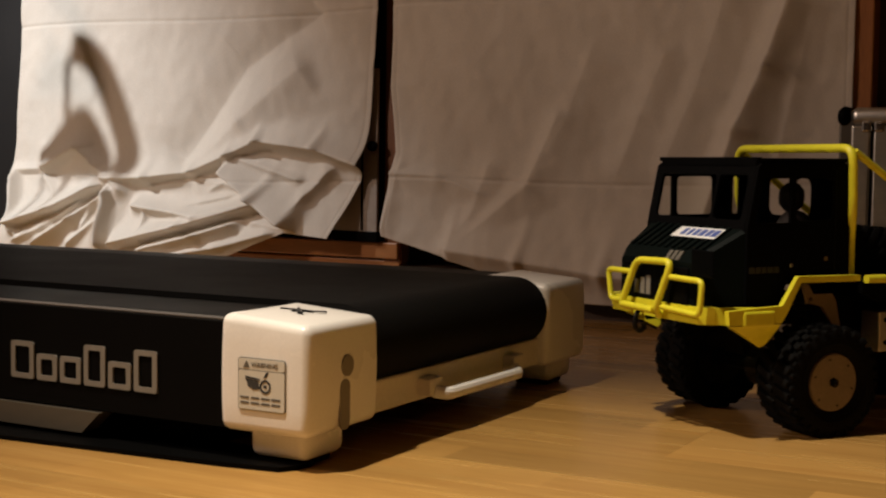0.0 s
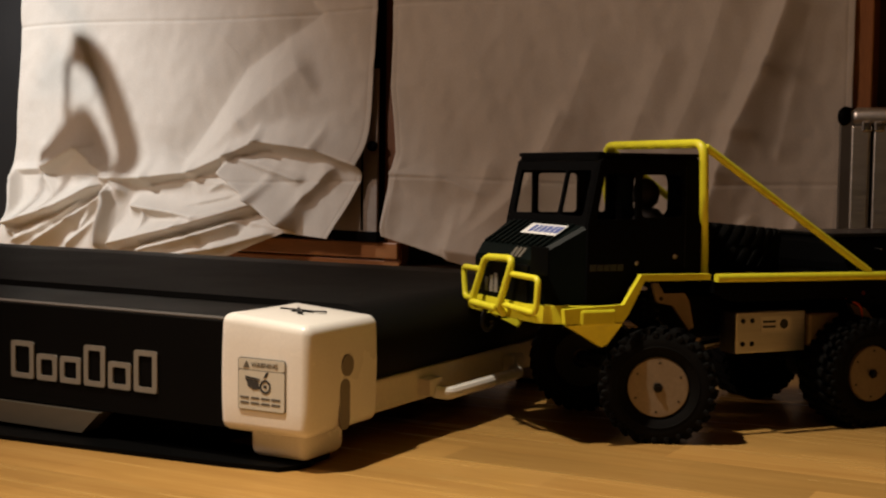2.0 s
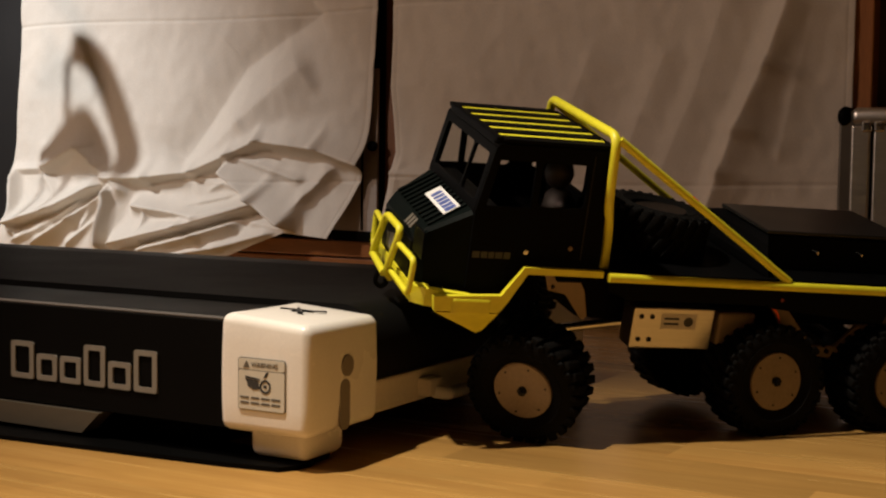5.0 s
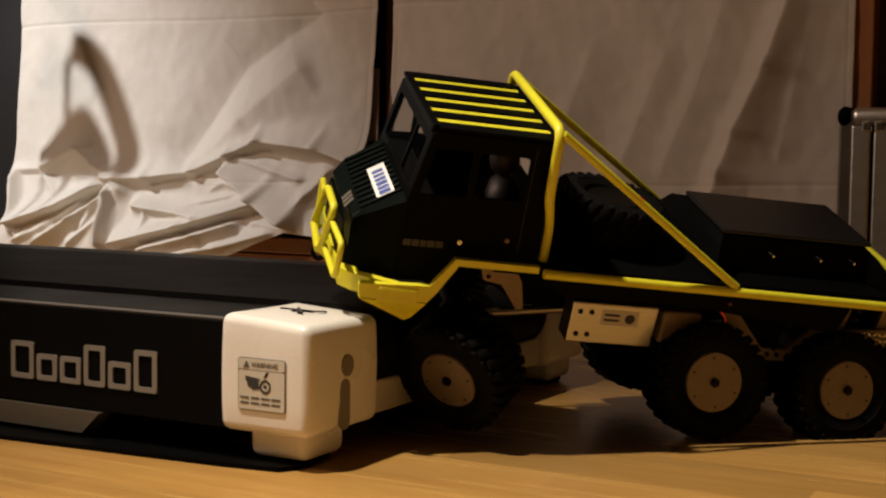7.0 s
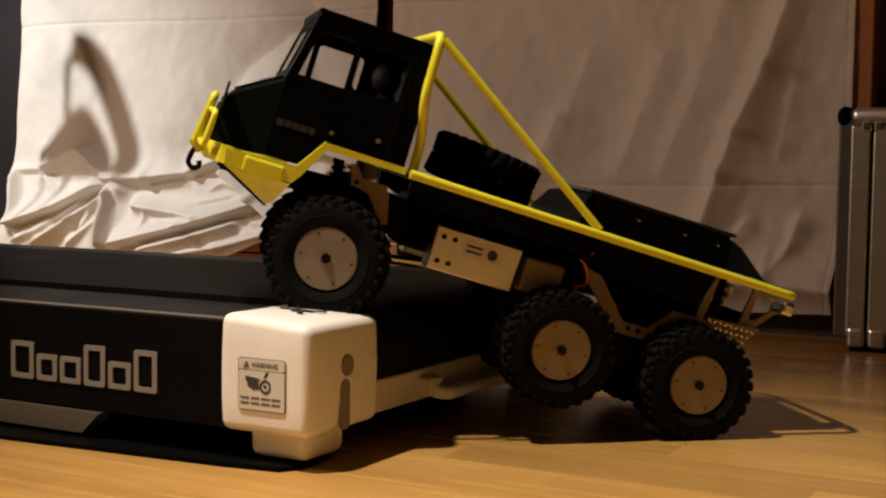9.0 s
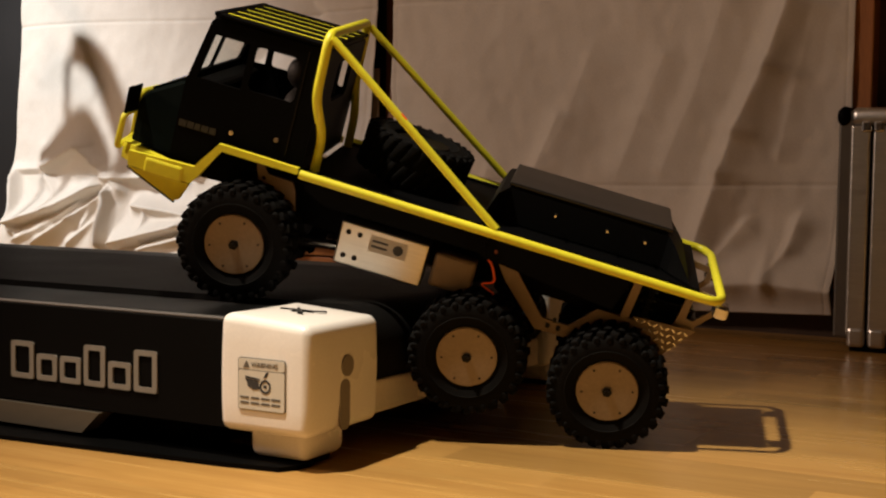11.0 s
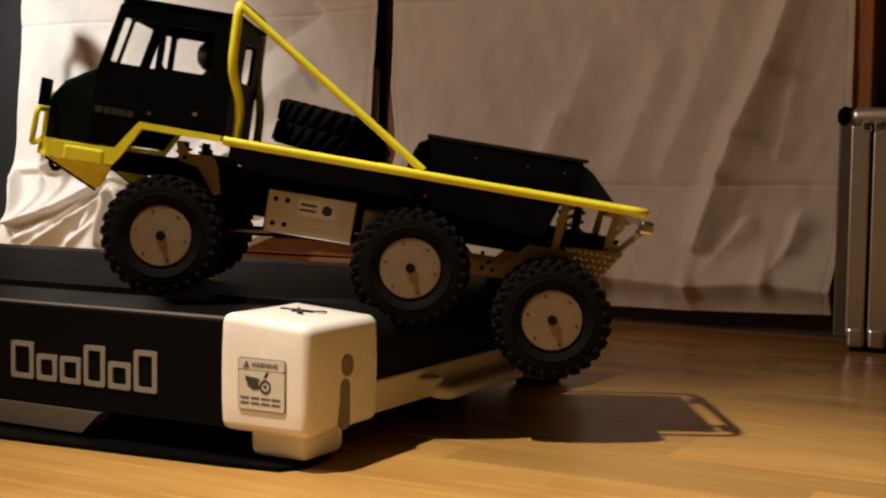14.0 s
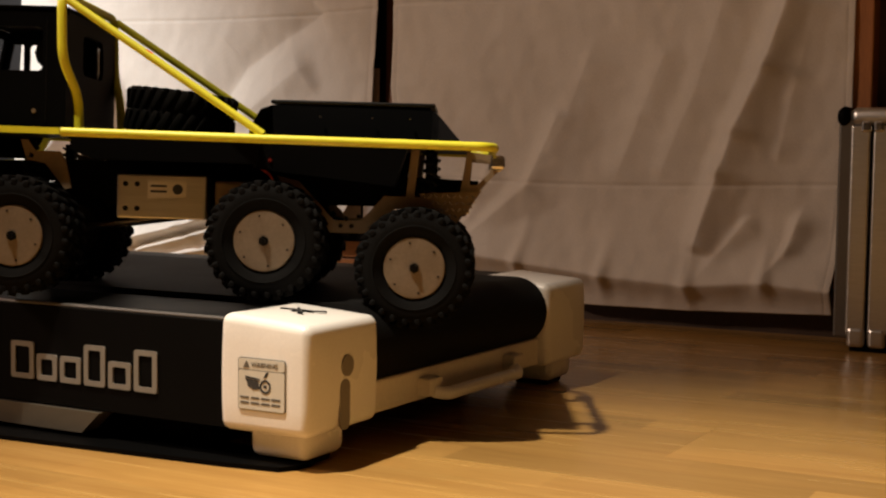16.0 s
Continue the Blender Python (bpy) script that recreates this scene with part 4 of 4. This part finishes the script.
    for sgn in (1, -1):
        rb = plate([(-0.436, -0.008), (-0.470, -0.012), (-0.470, -0.030), (-0.452, -0.050), (-0.436, -0.080), (-0.420, -0.080), (-0.430, -0.050)], [[(-0.442, -0.016), (-0.464, -0.018), (-0.463, -0.029), (-0.448, -0.045), (-0.440, -0.045)]], sgn * 0.066, sgn * 0.071)
        part("rear_bracket", rb, TAN, truck)
    for sgn in (1, -1):
        side = part("rear_gusset", plate([(-0.384, -0.056), (-0.453, -0.052), (-0.440, -0.070), (-0.424, -0.092), (-0.398, -0.078)], [], sgn * 0.078, sgn * 0.0805), TAN, truck, "tan checkered metal rear gusset")
        for i in range(4):
            for k in range(9 - 2 * i):
                x, z = -0.444 + 0.0068 * (k + i * 0.6), -0.0585 - 0.0072 * i
                part("stud", turned(box(-0.0024, 0.0024, sgn * 0.0795 - 0.0022, sgn * 0.0795 + 0.0022, -0.0008, 0.0008), Matrix.Translation((x, 0, z)) @ Matrix.Rotation(0.7 if (i + k) % 2 else -0.7, 4, "Y")), STEEL, side)
    flap = part("rear_plate", turned(box(-0.001, 0.001, -0.066, 0.066, -0.036, 0.0, 0.0005, 1), Matrix.Translation((-0.453, 0, -0.047)) @ Matrix.Rotation(-0.49, 4, "Y")), ALU, truck, "bare checkered aluminium rear plate")
    for i in range(5):
        for k in range(14):
            if (i + k) % 2 == 0:
                part("stud", turned(box(-0.0022, 0.0022, -0.062 + k * 0.0095 - 0.003, -0.062 + k * 0.0095 + 0.003, -0.0335 + i * 0.007, -0.0315 + i * 0.007), Matrix.Translation((-0.453, 0, -0.047)) @ Matrix.Rotation(-0.49, 4, "Y")), STEEL, flap)
    for sgn in (1, -1):
        part("rear_lamp", box(-0.478, -0.462, sgn * 0.085 - 0.014, sgn * 0.085 + 0.014, -0.028, -0.012, 0.004), STEEL, truck, "clear rear lamp")
    return truck


TRUCK = build_truck()
WHEELS = [add_wheel(TRUCK) for i in range(6)]


def driver_doll():
    bm = bmesh.new()
    bmesh.ops.create_icosphere(bm, subdivisions=2, radius=0.017, matrix=Matrix.Translation((0.043, 0.040, 0.092)) @ Matrix.Diagonal((1.0, 0.85, 1.1, 1)))
    bmesh.ops.create_icosphere(bm, subdivisions=2, radius=0.026, matrix=Matrix.Translation((0.038, 0.040, 0.052)) @ Matrix.Diagonal((0.7, 1.1, 1.0, 1)))
    return tagged(part("driver_doll", bm, DOLL, smooth=True), "plain dark doll seated in the truck cab", "doll")


DRIVER = driver_doll()


# ---- floor boards ----
def boards():
    length, width, gap = 1.28, 0.192, 0.0003
    bm = box(0, length - gap, 0, width - gap, -0.010, 0.0)
    first = None
    for j in range(24):
        for i in range(-1, 5):
            x = -3.2 + i * length + (j * 0.43) % length
            y = -3.0 + j * width
            if x < -3.2 or x + length > 2.6 or y + width > 1.56:
                continue
            if first is None:
                first = part("floor_board", bm, PLANK, FLOOR)
                ob = first
            else:
                ob = new("floor_board", first.data)
                ob.parent = FLOOR
            ob.matrix_basis = Matrix.Translation((x, y, 0))


boards()


# ---- what moves ----
def wheel_pose(x, y, z, axle, steer, spin):
    right = 180 if y < 0 else 0
    return pose(x, y, z) @ pose(0, 0, 0, axle, 0, 0) @ pose(0, 0, 0, 0, 0, steer + right) @ pose(0, 0, 0, 0, -spin if right else spin, 0)


def motions():
    for thing in (TRUCK, DRIVER):
        walk(thing, [
            (0.0, pose(0.4358, 1.6356, 0.1791, 0.05, 0.54, 205.16)),
            (0.5, pose(0.3806, 1.6120, 0.1785, 0.14, 0.43, 204.89)),
            (1.0, pose(0.3391, 1.6109, 0.1794, 0.12, 0.16, 205.25)),
            (1.5, pose(0.2945, 1.6066, 0.1809, 0.07, 0.32, 203.89)),
            (2.0, pose(0.2572, 1.5929, 0.1807, 0.35, 0.05, 203.78)),
            (2.5, pose(0.2242, 1.5854, 0.1825, 0.60, -0.26, 202.05)),
            (3.0, pose(0.2087, 1.5766, 0.1881, -2.00, -0.53, 201.78)),
            (3.5, pose(0.1870, 1.5634, 0.1949, -3.84, -1.19, 201.01)),
            (4.0, pose(0.1714, 1.5535, 0.2003, -5.63, -1.78, 199.34)),
            (6.5, pose(0.1034, 1.5030, 0.2285, -22.66, -3.98, 193.25)),
            (7.0, pose(0.0840, 1.4910, 0.2335, -19.93, -5.06, 193.22)),
            (7.5, pose(0.0753, 1.5005, 0.2588, -12.25, -10.90, 196.09)),
            (8.0, pose(0.0572, 1.5176, 0.2816, -4.67, -14.68, 194.80)),
            (8.5, pose(-0.0014, 1.5348, 0.3015, -0.60, -16.80, 193.46)),
            (9.0, pose(-0.0577, 1.5219, 0.2980, -2.62, -16.25, 191.99)),
            (11.5, pose(-0.1382, 1.5456, 0.3128, -10.15, -15.65, 173.34)),
            (12.0, pose(-0.1410, 1.5451, 0.3133, -8.64, -16.17, 174.00)),
            (12.5, pose(-0.1437, 1.5388, 0.3172, -8.78, -16.49, 174.90)),
            (13.0, pose(-0.1526, 1.5393, 0.3191, -8.29, -17.31, 177.93)),
            (13.5, pose(-0.1793, 1.5298, 0.3273, -7.44, -15.79, 183.12)),
            (14.0, pose(-0.2378, 1.5637, 0.3253, 0.18, -8.51, 180.50)),
            (14.5, pose(-0.2866, 1.5637, 0.3291, 0.64, -4.57, 179.33)),
            (15.0, pose(-0.3336, 1.5581, 0.3248, 0.85, -2.69, 177.24)),
            (15.5, pose(-0.3677, 1.5476, 0.3251, 0.95, -2.02, 174.52)),
            (16.0, pose(-0.4088, 1.5650, 0.3302, 1.33, -0.76, 178.67)),
        ])
    walk(WHEELS[0], [
        (0.0, wheel_pose(0.0525, 0.1030, -0.1153, -0.4, -1.7, 0.0)),
        (0.5, wheel_pose(0.0542, 0.1029, -0.1147, -0.4, -7.0, 53.2)),
        (1.0, wheel_pose(0.0565, 0.1024, -0.1152, -0.2, -14.3, 90.4)),
        (1.5, wheel_pose(0.0565, 0.1024, -0.1165, -0.2, -14.5, 129.0)),
        (2.0, wheel_pose(0.0614, 0.1004, -0.1185, -0.9, -31.3, 164.1)),
        (2.5, wheel_pose(0.0632, 0.0991, -0.1226, -2.7, -38.3, 193.7)),
        (3.0, wheel_pose(0.0632, 0.0991, -0.1230, -4.5, -38.3, 209.7)),
        (3.5, wheel_pose(0.0632, 0.0991, -0.1268, -6.8, -38.3, 232.7)),
        (4.0, wheel_pose(0.0632, 0.0991, -0.1289, -9.0, -38.3, 250.9)),
        (6.5, wheel_pose(0.0632, 0.0991, -0.1295, -14.8, -38.3, 334.8)),
        (7.0, wheel_pose(0.0632, 0.0991, -0.1274, -19.1, -38.3, 355.2)),
        (7.5, wheel_pose(0.0615, 0.1003, -0.1265, -14.4, -32.0, 375.7)),
        (8.0, wheel_pose(0.0615, 0.1003, -0.1256, -10.6, -32.0, 396.3)),
        (8.5, wheel_pose(0.0605, 0.1009, -0.1247, -5.8, -28.0, 450.1)),
        (9.0, wheel_pose(0.0559, 0.1026, -0.1100, 0.0, -12.6, 501.0)),
        (11.5, wheel_pose(0.0520, 0.1030, -0.0942, 0.0, 0.0, 577.4)),
        (12.0, wheel_pose(0.0520, 0.1030, -0.0967, 0.0, 0.0, 580.5)),
        (12.5, wheel_pose(0.0520, 0.1030, -0.0987, 0.0, 0.0, 584.2)),
        (13.0, wheel_pose(0.0520, 0.1030, -0.0993, 0.0, 0.0, 596.7)),
        (13.5, wheel_pose(0.0520, 0.1030, -0.1075, 0.0, 0.0, 620.3)),
        (14.0, wheel_pose(0.0520, 0.1030, -0.1120, 0.0, 0.0, 672.2)),
        (14.5, wheel_pose(0.0520, 0.1030, -0.1138, 0.0, 0.0, 714.2)),
        (15.0, wheel_pose(0.0520, 0.1030, -0.1091, 0.0, 0.0, 757.2)),
        (15.5, wheel_pose(0.0520, 0.1030, -0.1082, 0.0, 0.0, 792.7)),
        (16.0, wheel_pose(0.0520, 0.1030, -0.1134, 0.0, 0.0, 838.2)),
    ])
    walk(WHEELS[1], [
        (0.0, wheel_pose(0.0515, -0.1030, -0.1139, -0.4, -1.7, 0.0)),
        (0.5, wheel_pose(0.0498, -0.1029, -0.1132, -0.4, -7.0, 53.2)),
        (1.0, wheel_pose(0.0475, -0.1024, -0.1144, -0.2, -14.3, 90.4)),
        (1.5, wheel_pose(0.0475, -0.1024, -0.1158, -0.2, -14.5, 129.0)),
        (2.0, wheel_pose(0.0426, -0.1004, -0.1155, -0.9, -31.3, 164.1)),
        (2.5, wheel_pose(0.0408, -0.0991, -0.1130, -2.7, -38.3, 193.7)),
        (3.0, wheel_pose(0.0408, -0.0991, -0.1071, -4.5, -38.3, 209.7)),
        (3.5, wheel_pose(0.0408, -0.0991, -0.1029, -6.8, -38.3, 232.7)),
        (4.0, wheel_pose(0.0408, -0.0991, -0.0973, -9.0, -38.3, 250.9)),
        (6.5, wheel_pose(0.0408, -0.0991, -0.0766, -14.8, -38.3, 334.8)),
        (7.0, wheel_pose(0.0408, -0.0991, -0.0583, -19.1, -38.3, 355.2)),
        (7.5, wheel_pose(0.0425, -0.1003, -0.0750, -14.4, -32.0, 375.7)),
        (8.0, wheel_pose(0.0425, -0.1003, -0.0883, -10.6, -32.0, 396.3)),
        (8.5, wheel_pose(0.0435, -0.1009, -0.1044, -5.8, -28.0, 450.1)),
        (9.0, wheel_pose(0.0481, -0.1026, -0.1100, 0.0, -12.6, 501.0)),
        (11.5, wheel_pose(0.0520, -0.1030, -0.0942, 0.0, 0.0, 577.4)),
        (12.0, wheel_pose(0.0520, -0.1030, -0.0967, 0.0, 0.0, 580.5)),
        (12.5, wheel_pose(0.0520, -0.1030, -0.0987, 0.0, 0.0, 584.2)),
        (13.0, wheel_pose(0.0520, -0.1030, -0.0993, 0.0, 0.0, 596.7)),
        (13.5, wheel_pose(0.0520, -0.1030, -0.1075, 0.0, 0.0, 620.3)),
        (14.0, wheel_pose(0.0520, -0.1030, -0.1120, 0.0, 0.0, 672.2)),
        (14.5, wheel_pose(0.0520, -0.1030, -0.1138, 0.0, 0.0, 714.2)),
        (15.0, wheel_pose(0.0520, -0.1030, -0.1091, 0.0, 0.0, 757.2)),
        (15.5, wheel_pose(0.0520, -0.1030, -0.1082, 0.0, 0.0, 792.7)),
        (16.0, wheel_pose(0.0520, -0.1030, -0.1134, 0.0, 0.0, 838.2)),
    ])
    walk(WHEELS[2], [
        (0.0, wheel_pose(-0.2173, 0.1030, -0.1172, -0.2, 0.0, 0.0)),
        (0.5, wheel_pose(-0.2173, 0.1030, -0.1170, -0.6, 0.0, 53.2)),
        (1.0, wheel_pose(-0.2173, 0.1030, -0.1170, -0.6, 0.0, 90.4)),
        (1.5, wheel_pose(-0.2173, 0.1030, -0.1172, -0.1, 0.0, 129.0)),
        (2.0, wheel_pose(-0.2173, 0.1030, -0.1171, -0.5, 0.0, 164.1)),
        (2.5, wheel_pose(-0.2173, 0.1030, -0.1161, -0.6, 0.0, 193.7)),
        (3.0, wheel_pose(-0.2173, 0.1030, -0.1169, 2.0, 0.0, 209.7)),
        (3.5, wheel_pose(-0.2173, 0.1031, -0.1170, 3.8, 0.0, 232.7)),
        (4.0, wheel_pose(-0.2173, 0.1031, -0.1187, 5.6, 0.0, 250.9)),
        (6.5, wheel_pose(-0.2191, 0.1050, -0.1191, 22.7, 0.0, 334.8)),
        (7.0, wheel_pose(-0.2164, 0.1046, -0.1183, 19.9, 0.0, 355.2)),
        (7.5, wheel_pose(-0.2180, 0.1036, -0.1142, 12.3, 0.0, 375.7)),
        (8.0, wheel_pose(-0.2149, 0.1031, -0.1143, 4.7, 0.0, 396.3)),
        (8.5, wheel_pose(-0.2132, 0.1030, -0.1206, 0.0, 0.0, 450.1)),
        (9.0, wheel_pose(-0.2133, 0.1030, -0.1340, 0.0, 0.0, 501.0)),
        (11.5, wheel_pose(-0.2258, 0.1030, -0.1395, 0.0, 0.0, 577.4)),
        (12.0, wheel_pose(-0.2262, 0.1030, -0.1388, 0.0, 0.0, 580.5)),
        (12.5, wheel_pose(-0.2230, 0.1030, -0.1342, 0.0, 0.0, 584.2)),
        (13.0, wheel_pose(-0.2165, 0.1030, -0.1156, 0.0, 0.0, 596.7)),
        (13.5, wheel_pose(-0.2146, 0.1030, -0.1028, 0.0, 0.0, 620.3)),
        (14.0, wheel_pose(-0.2191, 0.1030, -0.1033, 0.0, 0.0, 672.2)),
        (14.5, wheel_pose(-0.2190, 0.1030, -0.1091, 0.0, 0.0, 714.2)),
        (15.0, wheel_pose(-0.2207, 0.1030, -0.1101, 0.0, 0.0, 757.2)),
        (15.5, wheel_pose(-0.2211, 0.1030, -0.1081, 0.0, 0.0, 792.7)),
        (16.0, wheel_pose(-0.2207, 0.1030, -0.1115, 0.0, 0.0, 838.2)),
    ])
    walk(WHEELS[3], [
        (0.0, wheel_pose(-0.2173, -0.1030, -0.1166, -0.2, 0.0, 0.0)),
        (0.5, wheel_pose(-0.2173, -0.1030, -0.1155, -0.6, 0.0, 53.2)),
        (1.0, wheel_pose(-0.2173, -0.1030, -0.1154, -0.6, 0.0, 90.4)),
        (1.5, wheel_pose(-0.2173, -0.1030, -0.1170, -0.1, 0.0, 129.0)),
        (2.0, wheel_pose(-0.2173, -0.1030, -0.1159, -0.5, 0.0, 164.1)),
        (2.5, wheel_pose(-0.2173, -0.1030, -0.1146, -0.6, 0.0, 193.7)),
        (3.0, wheel_pose(-0.2173, -0.1030, -0.1220, 2.0, 0.0, 209.7)),
        (3.5, wheel_pose(-0.2173, -0.1031, -0.1268, 3.8, 0.0, 232.7)),
        (4.0, wheel_pose(-0.2173, -0.1031, -0.1332, 5.6, 0.0, 250.9)),
        (6.5, wheel_pose(-0.2191, -0.1050, -0.1821, 22.7, 0.0, 334.8)),
        (7.0, wheel_pose(-0.2164, -0.1046, -0.1727, 19.9, 0.0, 355.2)),
        (7.5, wheel_pose(-0.2180, -0.1036, -0.1464, 12.3, 0.0, 375.7)),
        (8.0, wheel_pose(-0.2149, -0.1031, -0.1263, 4.7, 0.0, 396.3)),
        (8.5, wheel_pose(-0.2132, -0.1030, -0.1206, 0.0, 0.0, 450.1)),
        (9.0, wheel_pose(-0.2133, -0.1030, -0.1340, 0.0, 0.0, 501.0)),
        (11.5, wheel_pose(-0.2258, -0.1030, -0.1395, 0.0, 0.0, 577.4)),
        (12.0, wheel_pose(-0.2262, -0.1030, -0.1388, 0.0, 0.0, 580.5)),
        (12.5, wheel_pose(-0.2230, -0.1030, -0.1342, 0.0, 0.0, 584.2)),
        (13.0, wheel_pose(-0.2165, -0.1030, -0.1156, 0.0, 0.0, 596.7)),
        (13.5, wheel_pose(-0.2146, -0.1030, -0.1028, 0.0, 0.0, 620.3)),
        (14.0, wheel_pose(-0.2191, -0.1030, -0.1033, 0.0, 0.0, 672.2)),
        (14.5, wheel_pose(-0.2190, -0.1030, -0.1091, 0.0, 0.0, 714.2)),
        (15.0, wheel_pose(-0.2207, -0.1030, -0.1101, 0.0, 0.0, 757.2)),
        (15.5, wheel_pose(-0.2211, -0.1030, -0.1081, 0.0, 0.0, 792.7)),
        (16.0, wheel_pose(-0.2207, -0.1030, -0.1115, 0.0, 0.0, 838.2)),
    ])
    walk(WHEELS[4], [
        (0.0, wheel_pose(-0.3789, 0.1030, -0.1171, 0.3, 0.0, 0.0)),
        (0.5, wheel_pose(-0.3789, 0.1030, -0.1169, -0.2, 0.0, 53.2)),
        (1.0, wheel_pose(-0.3789, 0.1030, -0.1168, -0.4, 0.0, 90.4)),
        (1.5, wheel_pose(-0.3789, 0.1030, -0.1172, 0.4, 0.0, 129.0)),
        (2.0, wheel_pose(-0.3789, 0.1030, -0.1168, -0.3, 0.0, 164.1)),
        (2.5, wheel_pose(-0.3789, 0.1030, -0.1167, -0.5, 0.0, 193.7)),
        (3.0, wheel_pose(-0.3789, 0.1030, -0.1179, 1.9, 0.0, 209.7)),
        (3.5, wheel_pose(-0.3789, 0.1031, -0.1186, 3.6, 0.0, 232.7)),
        (4.0, wheel_pose(-0.3789, 0.1031, -0.1193, 5.0, 0.0, 250.9)),
        (6.5, wheel_pose(-0.3821, 0.1051, -0.1160, 23.2, 0.0, 334.8)),
        (7.0, wheel_pose(-0.3790, 0.1046, -0.1167, 20.1, 0.0, 355.2)),
        (7.5, wheel_pose(-0.3782, 0.1037, -0.1091, 13.1, 0.0, 375.7)),
        (8.0, wheel_pose(-0.3739, 0.1031, -0.1191, 4.8, 0.0, 396.3)),
        (8.5, wheel_pose(-0.3788, 0.1030, -0.1313, 0.0, 0.0, 450.1)),
        (9.0, wheel_pose(-0.3786, 0.1030, -0.1292, 0.0, 0.0, 501.0)),
        (11.5, wheel_pose(-0.3780, 0.1030, -0.1307, 0.0, 0.0, 577.4)),
        (12.0, wheel_pose(-0.3777, 0.1030, -0.1317, 0.0, 0.0, 580.5)),
        (12.5, wheel_pose(-0.3771, 0.1030, -0.1337, 0.0, 0.0, 584.2)),
        (13.0, wheel_pose(-0.3790, 0.1030, -0.1317, 0.0, 0.0, 596.7)),
        (13.5, wheel_pose(-0.3770, 0.1030, -0.1299, 0.0, 0.0, 620.3)),
        (14.0, wheel_pose(-0.3802, 0.1030, -0.1344, 0.0, 0.0, 672.2)),
        (14.5, wheel_pose(-0.3802, 0.1030, -0.1379, 0.0, 0.0, 714.2)),
        (15.0, wheel_pose(-0.3821, 0.1030, -0.1394, 0.0, 0.0, 757.2)),
        (15.5, wheel_pose(-0.3823, 0.1030, -0.1369, 0.0, 0.0, 792.7)),
        (16.0, wheel_pose(-0.3832, 0.1030, -0.1360, 0.0, 0.0, 838.2)),
    ])
    walk(WHEELS[5], [
        (0.0, wheel_pose(-0.3789, -0.1030, -0.1179, 0.3, 0.0, 0.0)),
        (0.5, wheel_pose(-0.3789, -0.1030, -0.1165, -0.2, 0.0, 53.2)),
        (1.0, wheel_pose(-0.3789, -0.1030, -0.1158, -0.4, 0.0, 90.4)),
        (1.5, wheel_pose(-0.3789, -0.1030, -0.1181, 0.4, 0.0, 129.0)),
        (2.0, wheel_pose(-0.3789, -0.1030, -0.1160, -0.3, 0.0, 164.1)),
        (2.5, wheel_pose(-0.3789, -0.1030, -0.1154, -0.5, 0.0, 193.7)),
        (3.0, wheel_pose(-0.3789, -0.1030, -0.1226, 1.9, 0.0, 209.7)),
        (3.5, wheel_pose(-0.3789, -0.1031, -0.1278, 3.6, 0.0, 232.7)),
        (4.0, wheel_pose(-0.3789, -0.1031, -0.1321, 5.0, 0.0, 250.9)),
        (6.5, wheel_pose(-0.3821, -0.1051, -0.1807, 23.2, 0.0, 334.8)),
        (7.0, wheel_pose(-0.3790, -0.1046, -0.1718, 20.1, 0.0, 355.2)),
        (7.5, wheel_pose(-0.3782, -0.1037, -0.1435, 13.1, 0.0, 375.7)),
        (8.0, wheel_pose(-0.3739, -0.1031, -0.1314, 4.8, 0.0, 396.3)),
        (8.5, wheel_pose(-0.3788, -0.1030, -0.1313, 0.0, 0.0, 450.1)),
        (9.0, wheel_pose(-0.3786, -0.1030, -0.1292, 0.0, 0.0, 501.0)),
        (11.5, wheel_pose(-0.3780, -0.1030, -0.1307, 0.0, 0.0, 577.4)),
        (12.0, wheel_pose(-0.3777, -0.1030, -0.1317, 0.0, 0.0, 580.5)),
        (12.5, wheel_pose(-0.3771, -0.1030, -0.1337, 0.0, 0.0, 584.2)),
        (13.0, wheel_pose(-0.3790, -0.1030, -0.1317, 0.0, 0.0, 596.7)),
        (13.5, wheel_pose(-0.3770, -0.1030, -0.1299, 0.0, 0.0, 620.3)),
        (14.0, wheel_pose(-0.3802, -0.1030, -0.1344, 0.0, 0.0, 672.2)),
        (14.5, wheel_pose(-0.3802, -0.1030, -0.1379, 0.0, 0.0, 714.2)),
        (15.0, wheel_pose(-0.3821, -0.1030, -0.1394, 0.0, 0.0, 757.2)),
        (15.5, wheel_pose(-0.3823, -0.1030, -0.1369, 0.0, 0.0, 792.7)),
        (16.0, wheel_pose(-0.3832, -0.1030, -0.1360, 0.0, 0.0, 838.2)),
    ])


motions()
